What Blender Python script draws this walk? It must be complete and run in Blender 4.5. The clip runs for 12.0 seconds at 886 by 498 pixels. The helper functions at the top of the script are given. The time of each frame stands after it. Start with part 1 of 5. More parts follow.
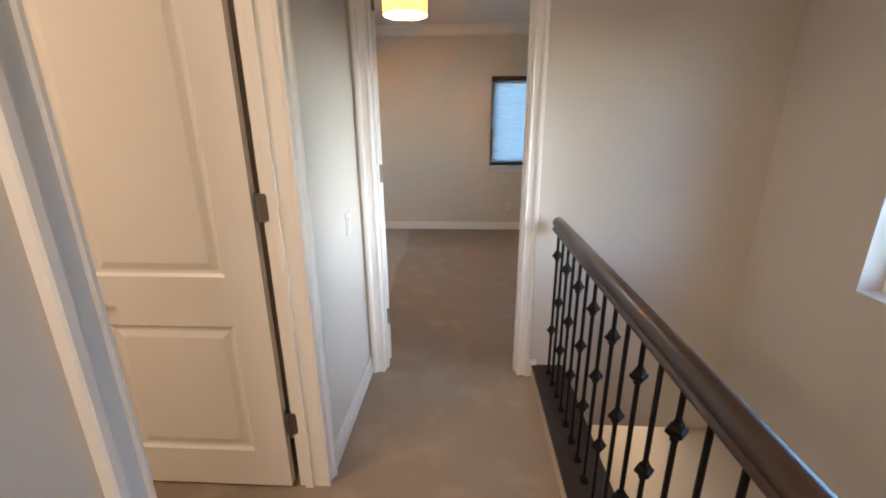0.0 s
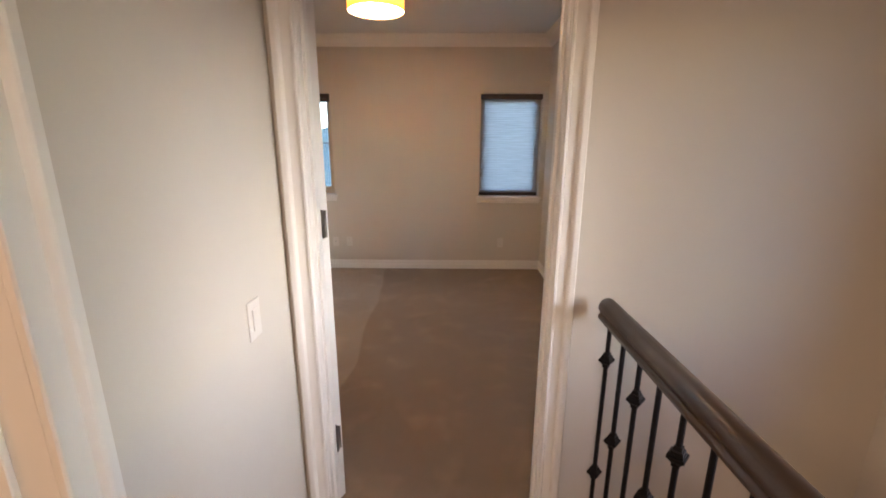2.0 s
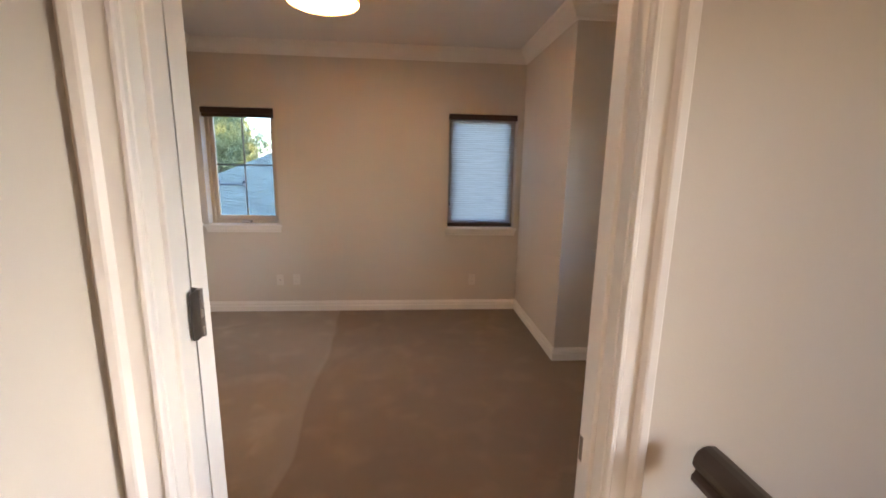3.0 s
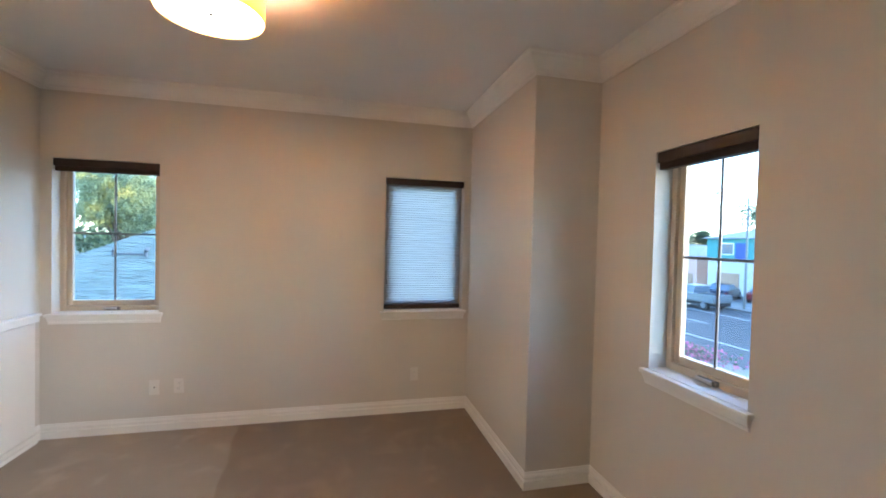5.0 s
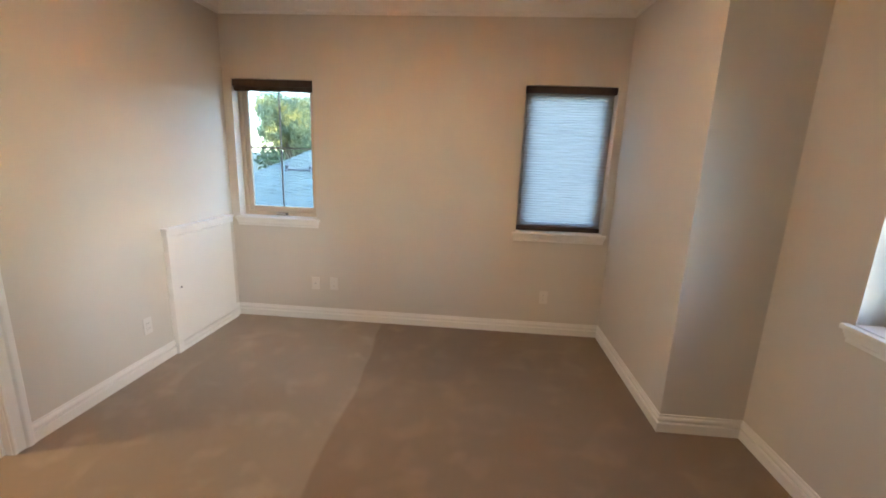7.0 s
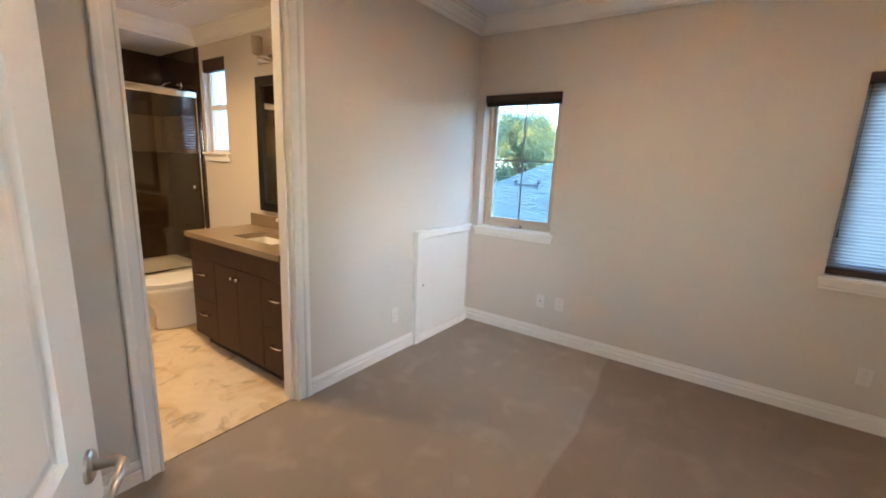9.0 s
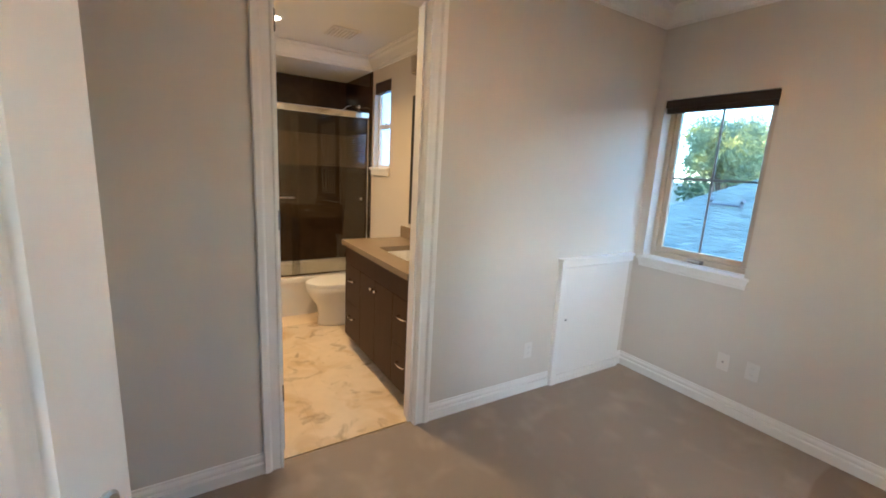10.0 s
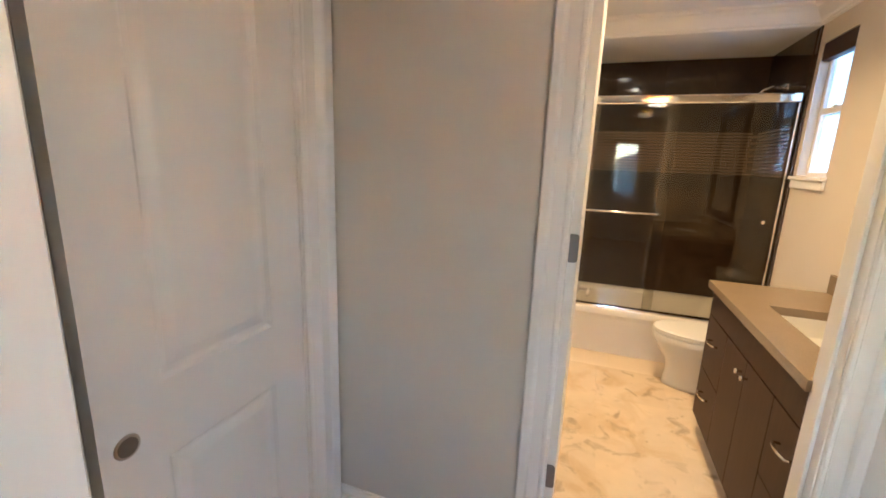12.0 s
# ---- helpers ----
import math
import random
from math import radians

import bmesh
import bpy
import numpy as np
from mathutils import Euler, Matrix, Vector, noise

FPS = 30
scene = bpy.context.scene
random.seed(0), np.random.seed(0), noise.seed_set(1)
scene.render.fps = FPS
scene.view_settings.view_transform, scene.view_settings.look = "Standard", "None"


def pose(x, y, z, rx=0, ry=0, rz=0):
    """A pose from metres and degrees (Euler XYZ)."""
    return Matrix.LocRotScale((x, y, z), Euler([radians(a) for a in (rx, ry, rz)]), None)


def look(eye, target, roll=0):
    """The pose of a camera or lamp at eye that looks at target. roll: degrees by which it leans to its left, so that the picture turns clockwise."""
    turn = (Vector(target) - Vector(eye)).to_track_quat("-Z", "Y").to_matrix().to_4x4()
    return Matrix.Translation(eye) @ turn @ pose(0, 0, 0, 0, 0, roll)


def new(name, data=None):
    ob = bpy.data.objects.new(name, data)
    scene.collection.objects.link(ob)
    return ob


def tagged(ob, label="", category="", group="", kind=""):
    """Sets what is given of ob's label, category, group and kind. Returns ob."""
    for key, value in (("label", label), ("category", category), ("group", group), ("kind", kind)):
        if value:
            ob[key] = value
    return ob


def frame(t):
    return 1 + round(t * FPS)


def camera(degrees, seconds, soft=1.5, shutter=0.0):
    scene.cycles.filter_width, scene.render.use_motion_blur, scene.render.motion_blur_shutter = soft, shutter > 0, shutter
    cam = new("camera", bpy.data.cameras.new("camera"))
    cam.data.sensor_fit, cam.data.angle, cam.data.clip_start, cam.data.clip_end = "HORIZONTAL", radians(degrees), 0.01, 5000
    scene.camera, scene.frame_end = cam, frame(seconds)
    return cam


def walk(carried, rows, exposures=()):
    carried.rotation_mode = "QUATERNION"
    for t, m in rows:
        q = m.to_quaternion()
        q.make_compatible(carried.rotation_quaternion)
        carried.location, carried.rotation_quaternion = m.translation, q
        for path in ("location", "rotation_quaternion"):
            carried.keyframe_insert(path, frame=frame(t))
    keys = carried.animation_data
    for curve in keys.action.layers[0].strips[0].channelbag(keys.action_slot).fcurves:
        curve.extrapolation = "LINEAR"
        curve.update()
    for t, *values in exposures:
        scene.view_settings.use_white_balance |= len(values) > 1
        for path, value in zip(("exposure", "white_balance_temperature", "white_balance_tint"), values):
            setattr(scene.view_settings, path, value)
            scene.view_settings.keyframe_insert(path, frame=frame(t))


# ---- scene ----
cam = camera(94.2, 12.0, soft=1.8)
PATH = [
    (0, (0.153, 0.451, 1.54), (0.047, 2.36, 0.949), -0.45),
    (0.5, (0.146, 0.586, 1.53), (0.063, 2.5, 0.957), -0.4),
    (1, (0.077, 0.814, 1.54), (0.016, 2.735, 0.986), -0.15),
    (1.5, (0.064, 1.065, 1.525), (0.028, 2.995, 1.0), 0.1),
    (2, (0.117, 1.356, 1.538), (0.095, 3.295, 1.05), 0.2),
    (2.5, (0.109, 1.675, 1.534), (0.148, 3.625, 1.092), 0.6),
    (3, (0.087, 2.01, 1.55), (0.248, 3.948, 1.175), 1.05),
    (3.5, (0.066, 2.315, 1.541), (0.424, 4.253, 1.258), 1.8),
    (5.3, (0.137, 2.778, 1.584), (0.61, 4.721, 1.548), 1.4),
    (5.5, (0.134, 2.801, 1.583), (0.503, 4.766, 1.519), 1.5),
    (6, (0.155, 2.844, 1.574), (0.303, 4.829, 1.383), 1.6),
    (6.5, (0.169, 2.873, 1.549), (0.164, 4.843, 1.204), 1.8),
    (6.7, (0.16, 2.871, 1.543), (0.099, 4.83, 1.144), 1.9),
    (8.3, (0.099, 2.929, 1.522), (-0.603, 4.735, 1.027), 2.2),
    (8.5, (0.055, 2.959, 1.506), (-0.763, 4.725, 1.044), 2.2),
    (9, (-0.053, 3.028, 1.503), (-1.158, 4.645, 1.1), 2.6),
    (9.5, (-0.1, 3.177, 1.53), (-1.51, 4.542, 1.144), 3.1),
    (10, (-0.123, 3.361, 1.548), (-1.78, 4.413, 1.161), 3.1),
    (10.5, (-0.233, 3.484, 1.523), (-2.06, 4.201, 1.137), 2.9),
    (11, (-0.429, 3.59, 1.517), (-2.361, 3.927, 1.124), 2.8),
    (11.5, (-0.58, 3.683, 1.522), (-2.534, 3.549, 1.114), 2.4),
    (12, (-0.748, 3.776, 1.539), (-2.588, 3.116, 1.117), 2.0),
]
walk(cam, [(t, look(eye, target, roll)) for t, eye, target, roll in PATH], [(0, 4.04, 5250, 11), (1.5, 3.94, 5600, 14), (2.5, 3.6, 6400, 27), (3, 3.7, 6300, 22), (3.6, 4.05, 5600, 14), (5.8, 4.08, 5500, 13), (6.7, 4.08, 6050, 14), (8.5, 4.18, 5400, 11), (9.5, 4.08, 5250, 10), (10.3, 3.99, 5100, 8), (11, 4.12, 5450, 11), (11.5, 4.24, 5550, 11), (12, 4.4, 5150, 10)])

# ---- light ----
world = bpy.data.worlds.new("world")
scene.world = world
world.use_nodes = True
wn = world.node_tree
sky = wn.nodes.new("ShaderNodeTexSky")
sky.sky_type = "NISHITA"
sky.sun_disc = False
sky.sun_elevation = radians(18)
sky.ozone_density, sky.dust_density = 1.5, 0.8
sky.sun_rotation = radians(111)
wn.nodes["Background"].inputs["Strength"].default_value = 0.15
wn.links.new(sky.outputs["Color"], wn.nodes["Background"].inputs["Color"])

sun_data = bpy.data.lights.new("sun", "SUN")
sun_data.energy, sun_data.angle, sun_data.color = 0.46, radians(28), (1.0, 0.98, 0.97)
sun = new("sun", sun_data)
sun.matrix_basis = look((0, 0, 30), (-3.8, 1.45, 29.20))


def lamp(name, kind, at, target, power, colour, size=0.1, beam=180):
    data = bpy.data.lights.new(name, kind)
    data.energy, data.color = power, colour
    if kind == "AREA":
        data.shape, data.size, data.spread = "DISK", size, radians(beam)
    else:
        data.shadow_soft_size = size
    ob = new(name, data)
    ob.matrix_basis = look(at, target)
    return ob


WARM, AMBER, DEEP = (1.0, 0.69, 0.42), (1.0, 0.66, 0.36), (1.0, 0.60, 0.23)
lamp("pendant_bulb", "POINT", (-0.40, 4.59, 2.56), (-0.40, 4.59, 0), 4.0, WARM, 0.05)
lamp("hall_bulb", "AREA", (-0.10, -0.15, 2.715), (-0.10, -0.15, 0), 2.2, WARM, 0.45)
lamp("side_room_bulb", "AREA", (-1.75, 0.55, 2.715), (-1.75, 0.55, 0), 2.3, (1.0, 0.64, 0.34), 0.6)
lamp("bath_bulb", "AREA", (-3.55, 3.965, 2.535), (-3.55, 3.965, 0), 0.98, DEEP, 0.13, 140)
lamp("bath_bulb", "AREA", (-2.75, 4.15, 2.535), (-2.75, 4.15, 0), 0.60, DEEP, 0.13, 140)
lamp("lower_bulb", "AREA", (0.6, 4.0, -0.37), (0.6, 4.0, -3), 2.6, AMBER, 0.3)

# ---- materials ----


def material(name, colour, rough=0.6, metal=0.0, grain=40.0, vary=0.06, blotch=1.5, blot=0.05, bump=0.05, bump_scale=150.0, depth=0.002):
    """A surface with two scales of colour variation and fine relief."""
    m = bpy.data.materials.new(name)
    m.use_nodes = True
    n, l = m.node_tree.nodes, m.node_tree.links
    b = n["Principled BSDF"]
    b.inputs["Roughness"].default_value, b.inputs["Metallic"].default_value = rough, metal
    co = n.new("ShaderNodeTexCoord")
    fine, broad = n.new("ShaderNodeTexNoise"), n.new("ShaderNodeTexNoise")
    fine.inputs["Scale"].default_value, broad.inputs["Scale"].default_value = grain, blotch
    fine.inputs["Detail"].default_value = broad.inputs["Detail"].default_value = 4
    for t in (fine, broad):
        l.new(co.outputs["Object"], t.inputs["Vector"])
    a = n.new("ShaderNodeMath")
    a.operation = "MULTIPLY_ADD"
    a.inputs[1].default_value, a.inputs[2].default_value = vary * 2, 1 - vary
    l.new(fine.outputs["Fac"], a.inputs[0])
    c = n.new("ShaderNodeMath")
    c.operation = "MULTIPLY_ADD"
    c.inputs[1].default_value, c.inputs[2].default_value = blot * 2, -blot
    l.new(broad.outputs["Fac"], c.inputs[0])
    d = n.new("ShaderNodeMath")
    d.operation = "ADD"
    l.new(a.outputs[0], d.inputs[0])
    l.new(c.outputs[0], d.inputs[1])
    mix = n.new("ShaderNodeVectorMath")
    mix.operation = "SCALE"
    mix.inputs[0].default_value = colour
    l.new(d.outputs[0], mix.inputs["Scale"])
    l.new(mix.outputs[0], b.inputs["Base Color"])
    if bump:
        bt, bp = n.new("ShaderNodeTexNoise"), n.new("ShaderNodeBump")
        bt.inputs["Scale"].default_value, bt.inputs["Detail"].default_value = bump_scale, 3
        bp.inputs["Strength"].default_value, bp.inputs["Distance"].default_value = bump, depth
        l.new(co.outputs["Object"], bt.inputs["Vector"])
        l.new(bt.outputs["Fac"], bp.inputs["Height"])
        l.new(bp.outputs["Normal"], b.inputs["Normal"])
    return m


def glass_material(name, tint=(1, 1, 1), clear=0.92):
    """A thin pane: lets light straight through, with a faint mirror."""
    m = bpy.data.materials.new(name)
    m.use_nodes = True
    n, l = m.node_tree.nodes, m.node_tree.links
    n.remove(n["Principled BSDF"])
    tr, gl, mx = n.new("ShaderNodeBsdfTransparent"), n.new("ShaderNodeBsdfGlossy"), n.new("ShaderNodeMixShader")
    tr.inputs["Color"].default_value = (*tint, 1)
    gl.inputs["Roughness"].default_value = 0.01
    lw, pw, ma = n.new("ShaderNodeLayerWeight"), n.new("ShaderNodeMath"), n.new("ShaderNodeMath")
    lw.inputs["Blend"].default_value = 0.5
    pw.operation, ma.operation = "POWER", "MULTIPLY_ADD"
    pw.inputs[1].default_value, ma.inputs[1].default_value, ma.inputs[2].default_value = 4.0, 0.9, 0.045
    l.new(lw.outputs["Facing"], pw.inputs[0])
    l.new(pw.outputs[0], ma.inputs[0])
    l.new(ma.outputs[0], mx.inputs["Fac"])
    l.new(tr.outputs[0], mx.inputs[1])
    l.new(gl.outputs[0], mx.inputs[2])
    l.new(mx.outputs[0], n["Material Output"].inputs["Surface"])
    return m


def glow_material(name, colour, strength):
    m = bpy.data.materials.new(name)
    m.use_nodes = True
    b = m.node_tree.nodes["Principled BSDF"]
    b.inputs["Base Color"].default_value = (0.8, 0.78, 0.72, 1)
    b.inputs["Emission Color"].default_value = (*colour, 1)
    b.inputs["Emission Strength"].default_value = strength
    return m


def cloth_material(name, colour, through_amount=0.5, rough=0.9, behind=None):
    """A fabric that lets part of the light behind it through."""
    m = material(name, colour, rough, bump=0.08, bump_scale=400, vary=0.08, grain=300)
    n, l = m.node_tree.nodes, m.node_tree.links
    b = n["Principled BSDF"]
    src = b.inputs["Base Color"].links[0].from_socket
    tl, mx = n.new("ShaderNodeBsdfTranslucent"), n.new("ShaderNodeMixShader")
    mx.inputs["Fac"].default_value = through_amount
    if behind:
        tl.inputs["Color"].default_value = (*behind, 1)
    else:
        l.new(src, tl.inputs["Color"])
    l.new(b.outputs[0], mx.inputs[1])
    l.new(tl.outputs[0], mx.inputs[2])
    l.new(mx.outputs[0], n["Material Output"].inputs["Surface"])
    return m


WALL = material("greige_wall_paint", (0.62, 0.575, 0.51), 0.62, grain=6, vary=0.015, blotch=0.8, blot=0.025, bump=0.12, bump_scale=190, depth=0.002)
BATH_WALL = material("cream_wall_paint", (0.60, 0.53, 0.44), 0.6, grain=6, vary=0.015, blot=0.025, bump=0.1, bump_scale=190)
CEIL = material("ceiling_paint", (0.74, 0.73, 0.71), 0.8, grain=8, vary=0.015, blot=0.02, bump=0.12, bump_scale=160)
TRIM = material("white_trim_paint", (0.80, 0.78, 0.74), 0.42, grain=10, vary=0.006, blotch=2.5, blot=0.012, bump=0)
DOOR = material("white_door_paint", (0.79, 0.77, 0.73), 0.36, grain=10, vary=0.012, blotch=2, blot=0.02, bump=0.06, bump_scale=120, depth=0.001)
NICKEL = material("brushed_nickel", (0.52, 0.48, 0.43), 0.28, 1.0, grain=90, vary=0.06, bump=0.05, bump_scale=300, depth=0.0005)
BRONZE = material("satin_hinge_metal", (0.24, 0.22, 0.2), 0.42, 1.0, grain=90, vary=0.08, bump=0.05, bump_scale=300, depth=0.0005)
CHROME = material("chrome", (0.85, 0.83, 0.8), 0.08, 1.0, vary=0.02, bump=0)
IRON = material("black_wrought_iron", (0.012, 0.012, 0.015), 0.42, 0.6, grain=60, vary=0.2, bump=0.25, bump_scale=220, depth=0.001)
PLATE = material("cream_plate_plastic", (0.70, 0.665, 0.61), 0.4, vary=0.01, blot=0.01, bump=0)
PLASTIC = material("white_plastic", (0.78, 0.76, 0.72), 0.35, vary=0.01, blot=0.01, bump=0)
SLOT_GREY = material("shaded_slot", (0.26, 0.24, 0.22), 0.7, bump=0)
SLOT = material("dark_slot", (0.02, 0.02, 0.02), 0.7, bump=0)
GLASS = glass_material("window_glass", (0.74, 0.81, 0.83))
SASH = material("tan_sash", (0.56, 0.47, 0.35), 0.4, grain=12, vary=0.02, blot=0.03, bump=0.04)
MUNTIN = material("muntin_grey", (0.20, 0.20, 0.21), 0.4, bump=0)
ESPRESSO_FABRIC = material("dark_brown_shade_rail", (0.045, 0.024, 0.015), 0.55, grain=120, vary=0.15, bump=0.15, bump_scale=300)


def wood(name, colour, rough, along=0, stretch=14.0, contrast=0.35, coat=0.0):
    m = material(name, colour, rough, bump=0.08, bump_scale=90, depth=0.001)
    n, l = m.node_tree.nodes, m.node_tree.links
    b = n["Principled BSDF"]
    src = b.inputs["Base Color"].links[0].from_socket
    co, mp, nz = n.new("ShaderNodeTexCoord"), n.new("ShaderNodeMapping"), n.new("ShaderNodeTexNoise")
    mp.inputs["Scale"].default_value = [6.0 if i == along else 6.0 * stretch for i in range(3)]
    nz.inputs["Scale"].default_value, nz.inputs["Detail"].default_value, nz.inputs["Distortion"].default_value = 1.0, 5, 0.6
    l.new(co.outputs["Object"], mp.inputs["Vector"])
    l.new(mp.outputs[0], nz.inputs["Vector"])
    k = n.new("ShaderNodeMath")
    k.operation = "MULTIPLY_ADD"
    k.inputs[1].default_value, k.inputs[2].default_value = contrast * 2, 1 - contrast
    l.new(nz.outputs["Fac"], k.inputs[0])
    sc = n.new("ShaderNodeVectorMath")
    sc.operation = "SCALE"
    l.new(src, sc.inputs[0])
    l.new(k.outputs[0], sc.inputs["Scale"])
    l.new(sc.outputs[0], b.inputs["Base Color"])
    b.inputs["Coat Weight"].default_value = coat
    b.inputs["Coat Roughness"].default_value = 0.15
    return m


RAIL_WOOD = wood("dark_stained_rail_wood", (0.044, 0.025, 0.016), 0.38, along=1, contrast=0.45, coat=0.12)
VANITY_WOOD = wood("espresso_veneer", (0.046, 0.021, 0.011), 0.5, along=2, contrast=0.35)
VANITY_WOOD.node_tree.nodes["Principled BSDF"].inputs["Specular IOR Level"].default_value = 0.22
SHOE_WOOD = wood("near_black_plinth_wood", (0.022, 0.013, 0.01), 0.4, along=1, contrast=0.3)


def carpet_material(name, left, right):
    """Cut pile: fine tufts, soft footprints, the pile laid two ways either side of a seam, and light painted into the
    hall end.
    """
    m = bpy.data.materials.new(name)
    m.use_nodes = True
    n, l = m.node_tree.nodes, m.node_tree.links
    b = n["Principled BSDF"]
    b.inputs["Roughness"].default_value = 0.95
    b.inputs["Sheen Weight"].default_value = 0.25
    co = n.new("ShaderNodeTexCoord")

    def noise_node(scale, detail, distort=0.0):
        t = n.new("ShaderNodeTexNoise")
        t.inputs["Scale"].default_value, t.inputs["Detail"].default_value, t.inputs["Distortion"].default_value = scale, detail, distort
        l.new(co.outputs["Object"], t.inputs["Vector"])
        return t.outputs["Fac"]

    def ramp(value, lo, hi):
        r = n.new("ShaderNodeMapRange")
        r.inputs["From Min"].default_value, r.inputs["From Max"].default_value = lo, hi
        l.new(value, r.inputs["Value"])
        return r.outputs["Result"]

    def calc(op, a, c, clamp=False):
        k = n.new("ShaderNodeMath")
        k.operation, k.use_clamp = op, clamp
        for i, v in enumerate((a, c)):
            if isinstance(v, (int, float)):
                k.inputs[i].default_value = v
            else:
                l.new(v, k.inputs[i])
        return k.outputs[0]

    xyz = n.new("ShaderNodeSeparateXYZ")
    l.new(co.outputs["Object"], xyz.inputs[0])
    wobble = calc("MULTIPLY", calc("SUBTRACT", noise_node(1.1, 1), 0.5), 0.22)
    side = ramp(calc("ADD", calc("ADD", xyz.outputs["X"], wobble), calc("MULTIPLY", calc("SUBTRACT", xyz.outputs["Y"], 4.5), 0.03)), -0.58, -0.56)
    ahead = ramp(xyz.outputs["Y"], 3.2, 3.9)
    nap_and_hall_light = calc("SUBTRACT", 1.0, calc("MULTIPLY", calc("SUBTRACT", 1.0, side), ahead))
    # hall end mixed to the paler colour, standing in for the brighter light there
    nap_and_hall_light = calc("SUBTRACT", nap_and_hall_light, calc("MULTIPLY", ramp(xyz.outputs["Y"], 2.95, 2.55), 0.8), True)
    mix = n.new("ShaderNodeMix")
    mix.data_type = "RGBA"
    l.new(nap_and_hall_light, mix.inputs["Factor"])
    mix.inputs["A"].default_value, mix.inputs["B"].default_value = (*left, 1), (*right, 1)
    prints = ramp(noise_node(4.6, 3, 0.3), 0.52, 0.72)
    tufts = noise_node(260, 3)
    worn = noise_node(0.9, 2)
    total = calc("ADD", calc("ADD", 0.72, calc("MULTIPLY", tufts, 0.32)), calc("ADD", calc("MULTIPLY", prints, 0.25), calc("MULTIPLY", calc("SUBTRACT", worn, 0.5), 0.3)))
    sc = n.new("ShaderNodeVectorMath")
    sc.operation = "SCALE"
    l.new(mix.outputs["Result"], sc.inputs[0])
    l.new(total, sc.inputs["Scale"])
    l.new(sc.outputs[0], b.inputs["Base Color"])
    bp = n.new("ShaderNodeBump")
    bp.inputs["Strength"].default_value, bp.inputs["Distance"].default_value = 0.6, 0.006
    l.new(calc("ADD", noise_node(330, 2), calc("MULTIPLY", prints, 0.4)), bp.inputs["Height"])
    l.new(bp.outputs["Normal"], b.inputs["Normal"])
    return m


CARPET = carpet_material("taupe_cut_pile_carpet", (0.325, 0.245, 0.168), (0.240, 0.160, 0.093))

# ---- building blocks ----
PLACED = {}


def thing(name, at=(0, 0, 0), label="", category="", group="", turn=0.0, kind=""):
    ob = new(name)
    ob.empty_display_size = 0.1
    ob.matrix_basis = pose(*at, 0, 0, turn)
    PLACED[ob.name] = ob.matrix_basis.copy()
    return tagged(ob, label, category, group, kind)


def mesh_of(name, bm, mat):
    bmesh.ops.recalc_face_normals(bm, faces=bm.faces)
    me = bpy.data.meshes.new(name)
    bm.to_mesh(me)
    bm.free()
    for m in mat if isinstance(mat, (list, tuple)) else [mat]:
        me.materials.append(m)
    return me


def part(name, bm, mat, parent=None, label="", local=False, smooth=False):
    """One mesh object under a thing or a part. local: the bmesh is in the parent's own axes."""
    me = bm if isinstance(bm, bpy.types.Mesh) else mesh_of(name, bm, mat)
    if smooth:
        me.polygons.foreach_set("use_smooth", [True] * len(me.polygons))
    ob = new(name, me)
    home = Matrix()
    if parent is not None:
        ob.parent = parent
        home = PLACED[parent.name]
        if not local:
            ob.matrix_parent_inverse = home.inverted()
    PLACED[ob.name] = home.copy() if local else Matrix()
    return tagged(ob, label)


def structure(name, bm, mat, label=""):
    return tagged(part(name, bm, mat), label, kind="structure")


def box(bm, x0, x1, y0, y1, z0, z1, bevel=0.0, segments=2):
    v = [bm.verts.new((x, y, z)) for x in (x0, x1) for y in (y0, y1) for z in (z0, z1)]
    f = [bm.faces.new([v[i] for i in q]) for q in ((0, 1, 3, 2), (4, 6, 7, 5), (0, 4, 5, 1), (2, 3, 7, 6), (0, 2, 6, 4), (1, 5, 7, 3))]
    if bevel:
        es = {e for q in f for e in q.edges}
        bmesh.ops.bevel(bm, geom=list(es), offset=bevel, segments=segments, profile=0.6, affect="EDGES")
    return bm


def boxed(*a, **k):
    return box(bmesh.new(), *a, **k)


def tube(bm, points, r, n=10, closed_ends=True, flat=1.0):
    """A round bar along the points; r may be a list."""
    pts = [Vector(p) for p in points]
    rs = r if isinstance(r, (list, tuple)) else [r] * len(pts)
    rings, ref = [], None
    for i, p in enumerate(pts):
        d = (pts[min(i + 1, len(pts) - 1)] - pts[max(i - 1, 0)]).normalized()
        if ref is None:
            ref = Vector((0, 0, 1)) if abs(d.z) < 0.9 else Vector((1, 0, 0))
        u = d.cross(ref).normalized()
        w = u.cross(d).normalized()
        rings.append([bm.verts.new(p + (u * math.cos(a) + w * math.sin(a) * flat) * rs[i]) for a in (2 * math.pi * k / n for k in range(n))])
    for a, c in zip(rings, rings[1:]):
        for k in range(n):
            bm.faces.new((a[k], a[(k + 1) % n], c[(k + 1) % n], c[k]))
    if closed_ends:
        bm.faces.new(rings[0])
        bm.faces.new(rings[-1])
    return bm


def tubed(*a, **k):
    return tube(bmesh.new(), *a, **k)


def loft(bm, rings, caps=(True, True)):
    vs = [[bm.verts.new(p) for p in ring] for ring in rings]
    n = len(vs[0])
    for a, c in zip(vs, vs[1:]):
        for k in range(n):
            bm.faces.new((a[k], a[(k + 1) % n], c[(k + 1) % n], c[k]))
    if caps[0]:
        bm.faces.new(vs[0])
    if caps[1]:
        bm.faces.new(vs[-1])
    return bm


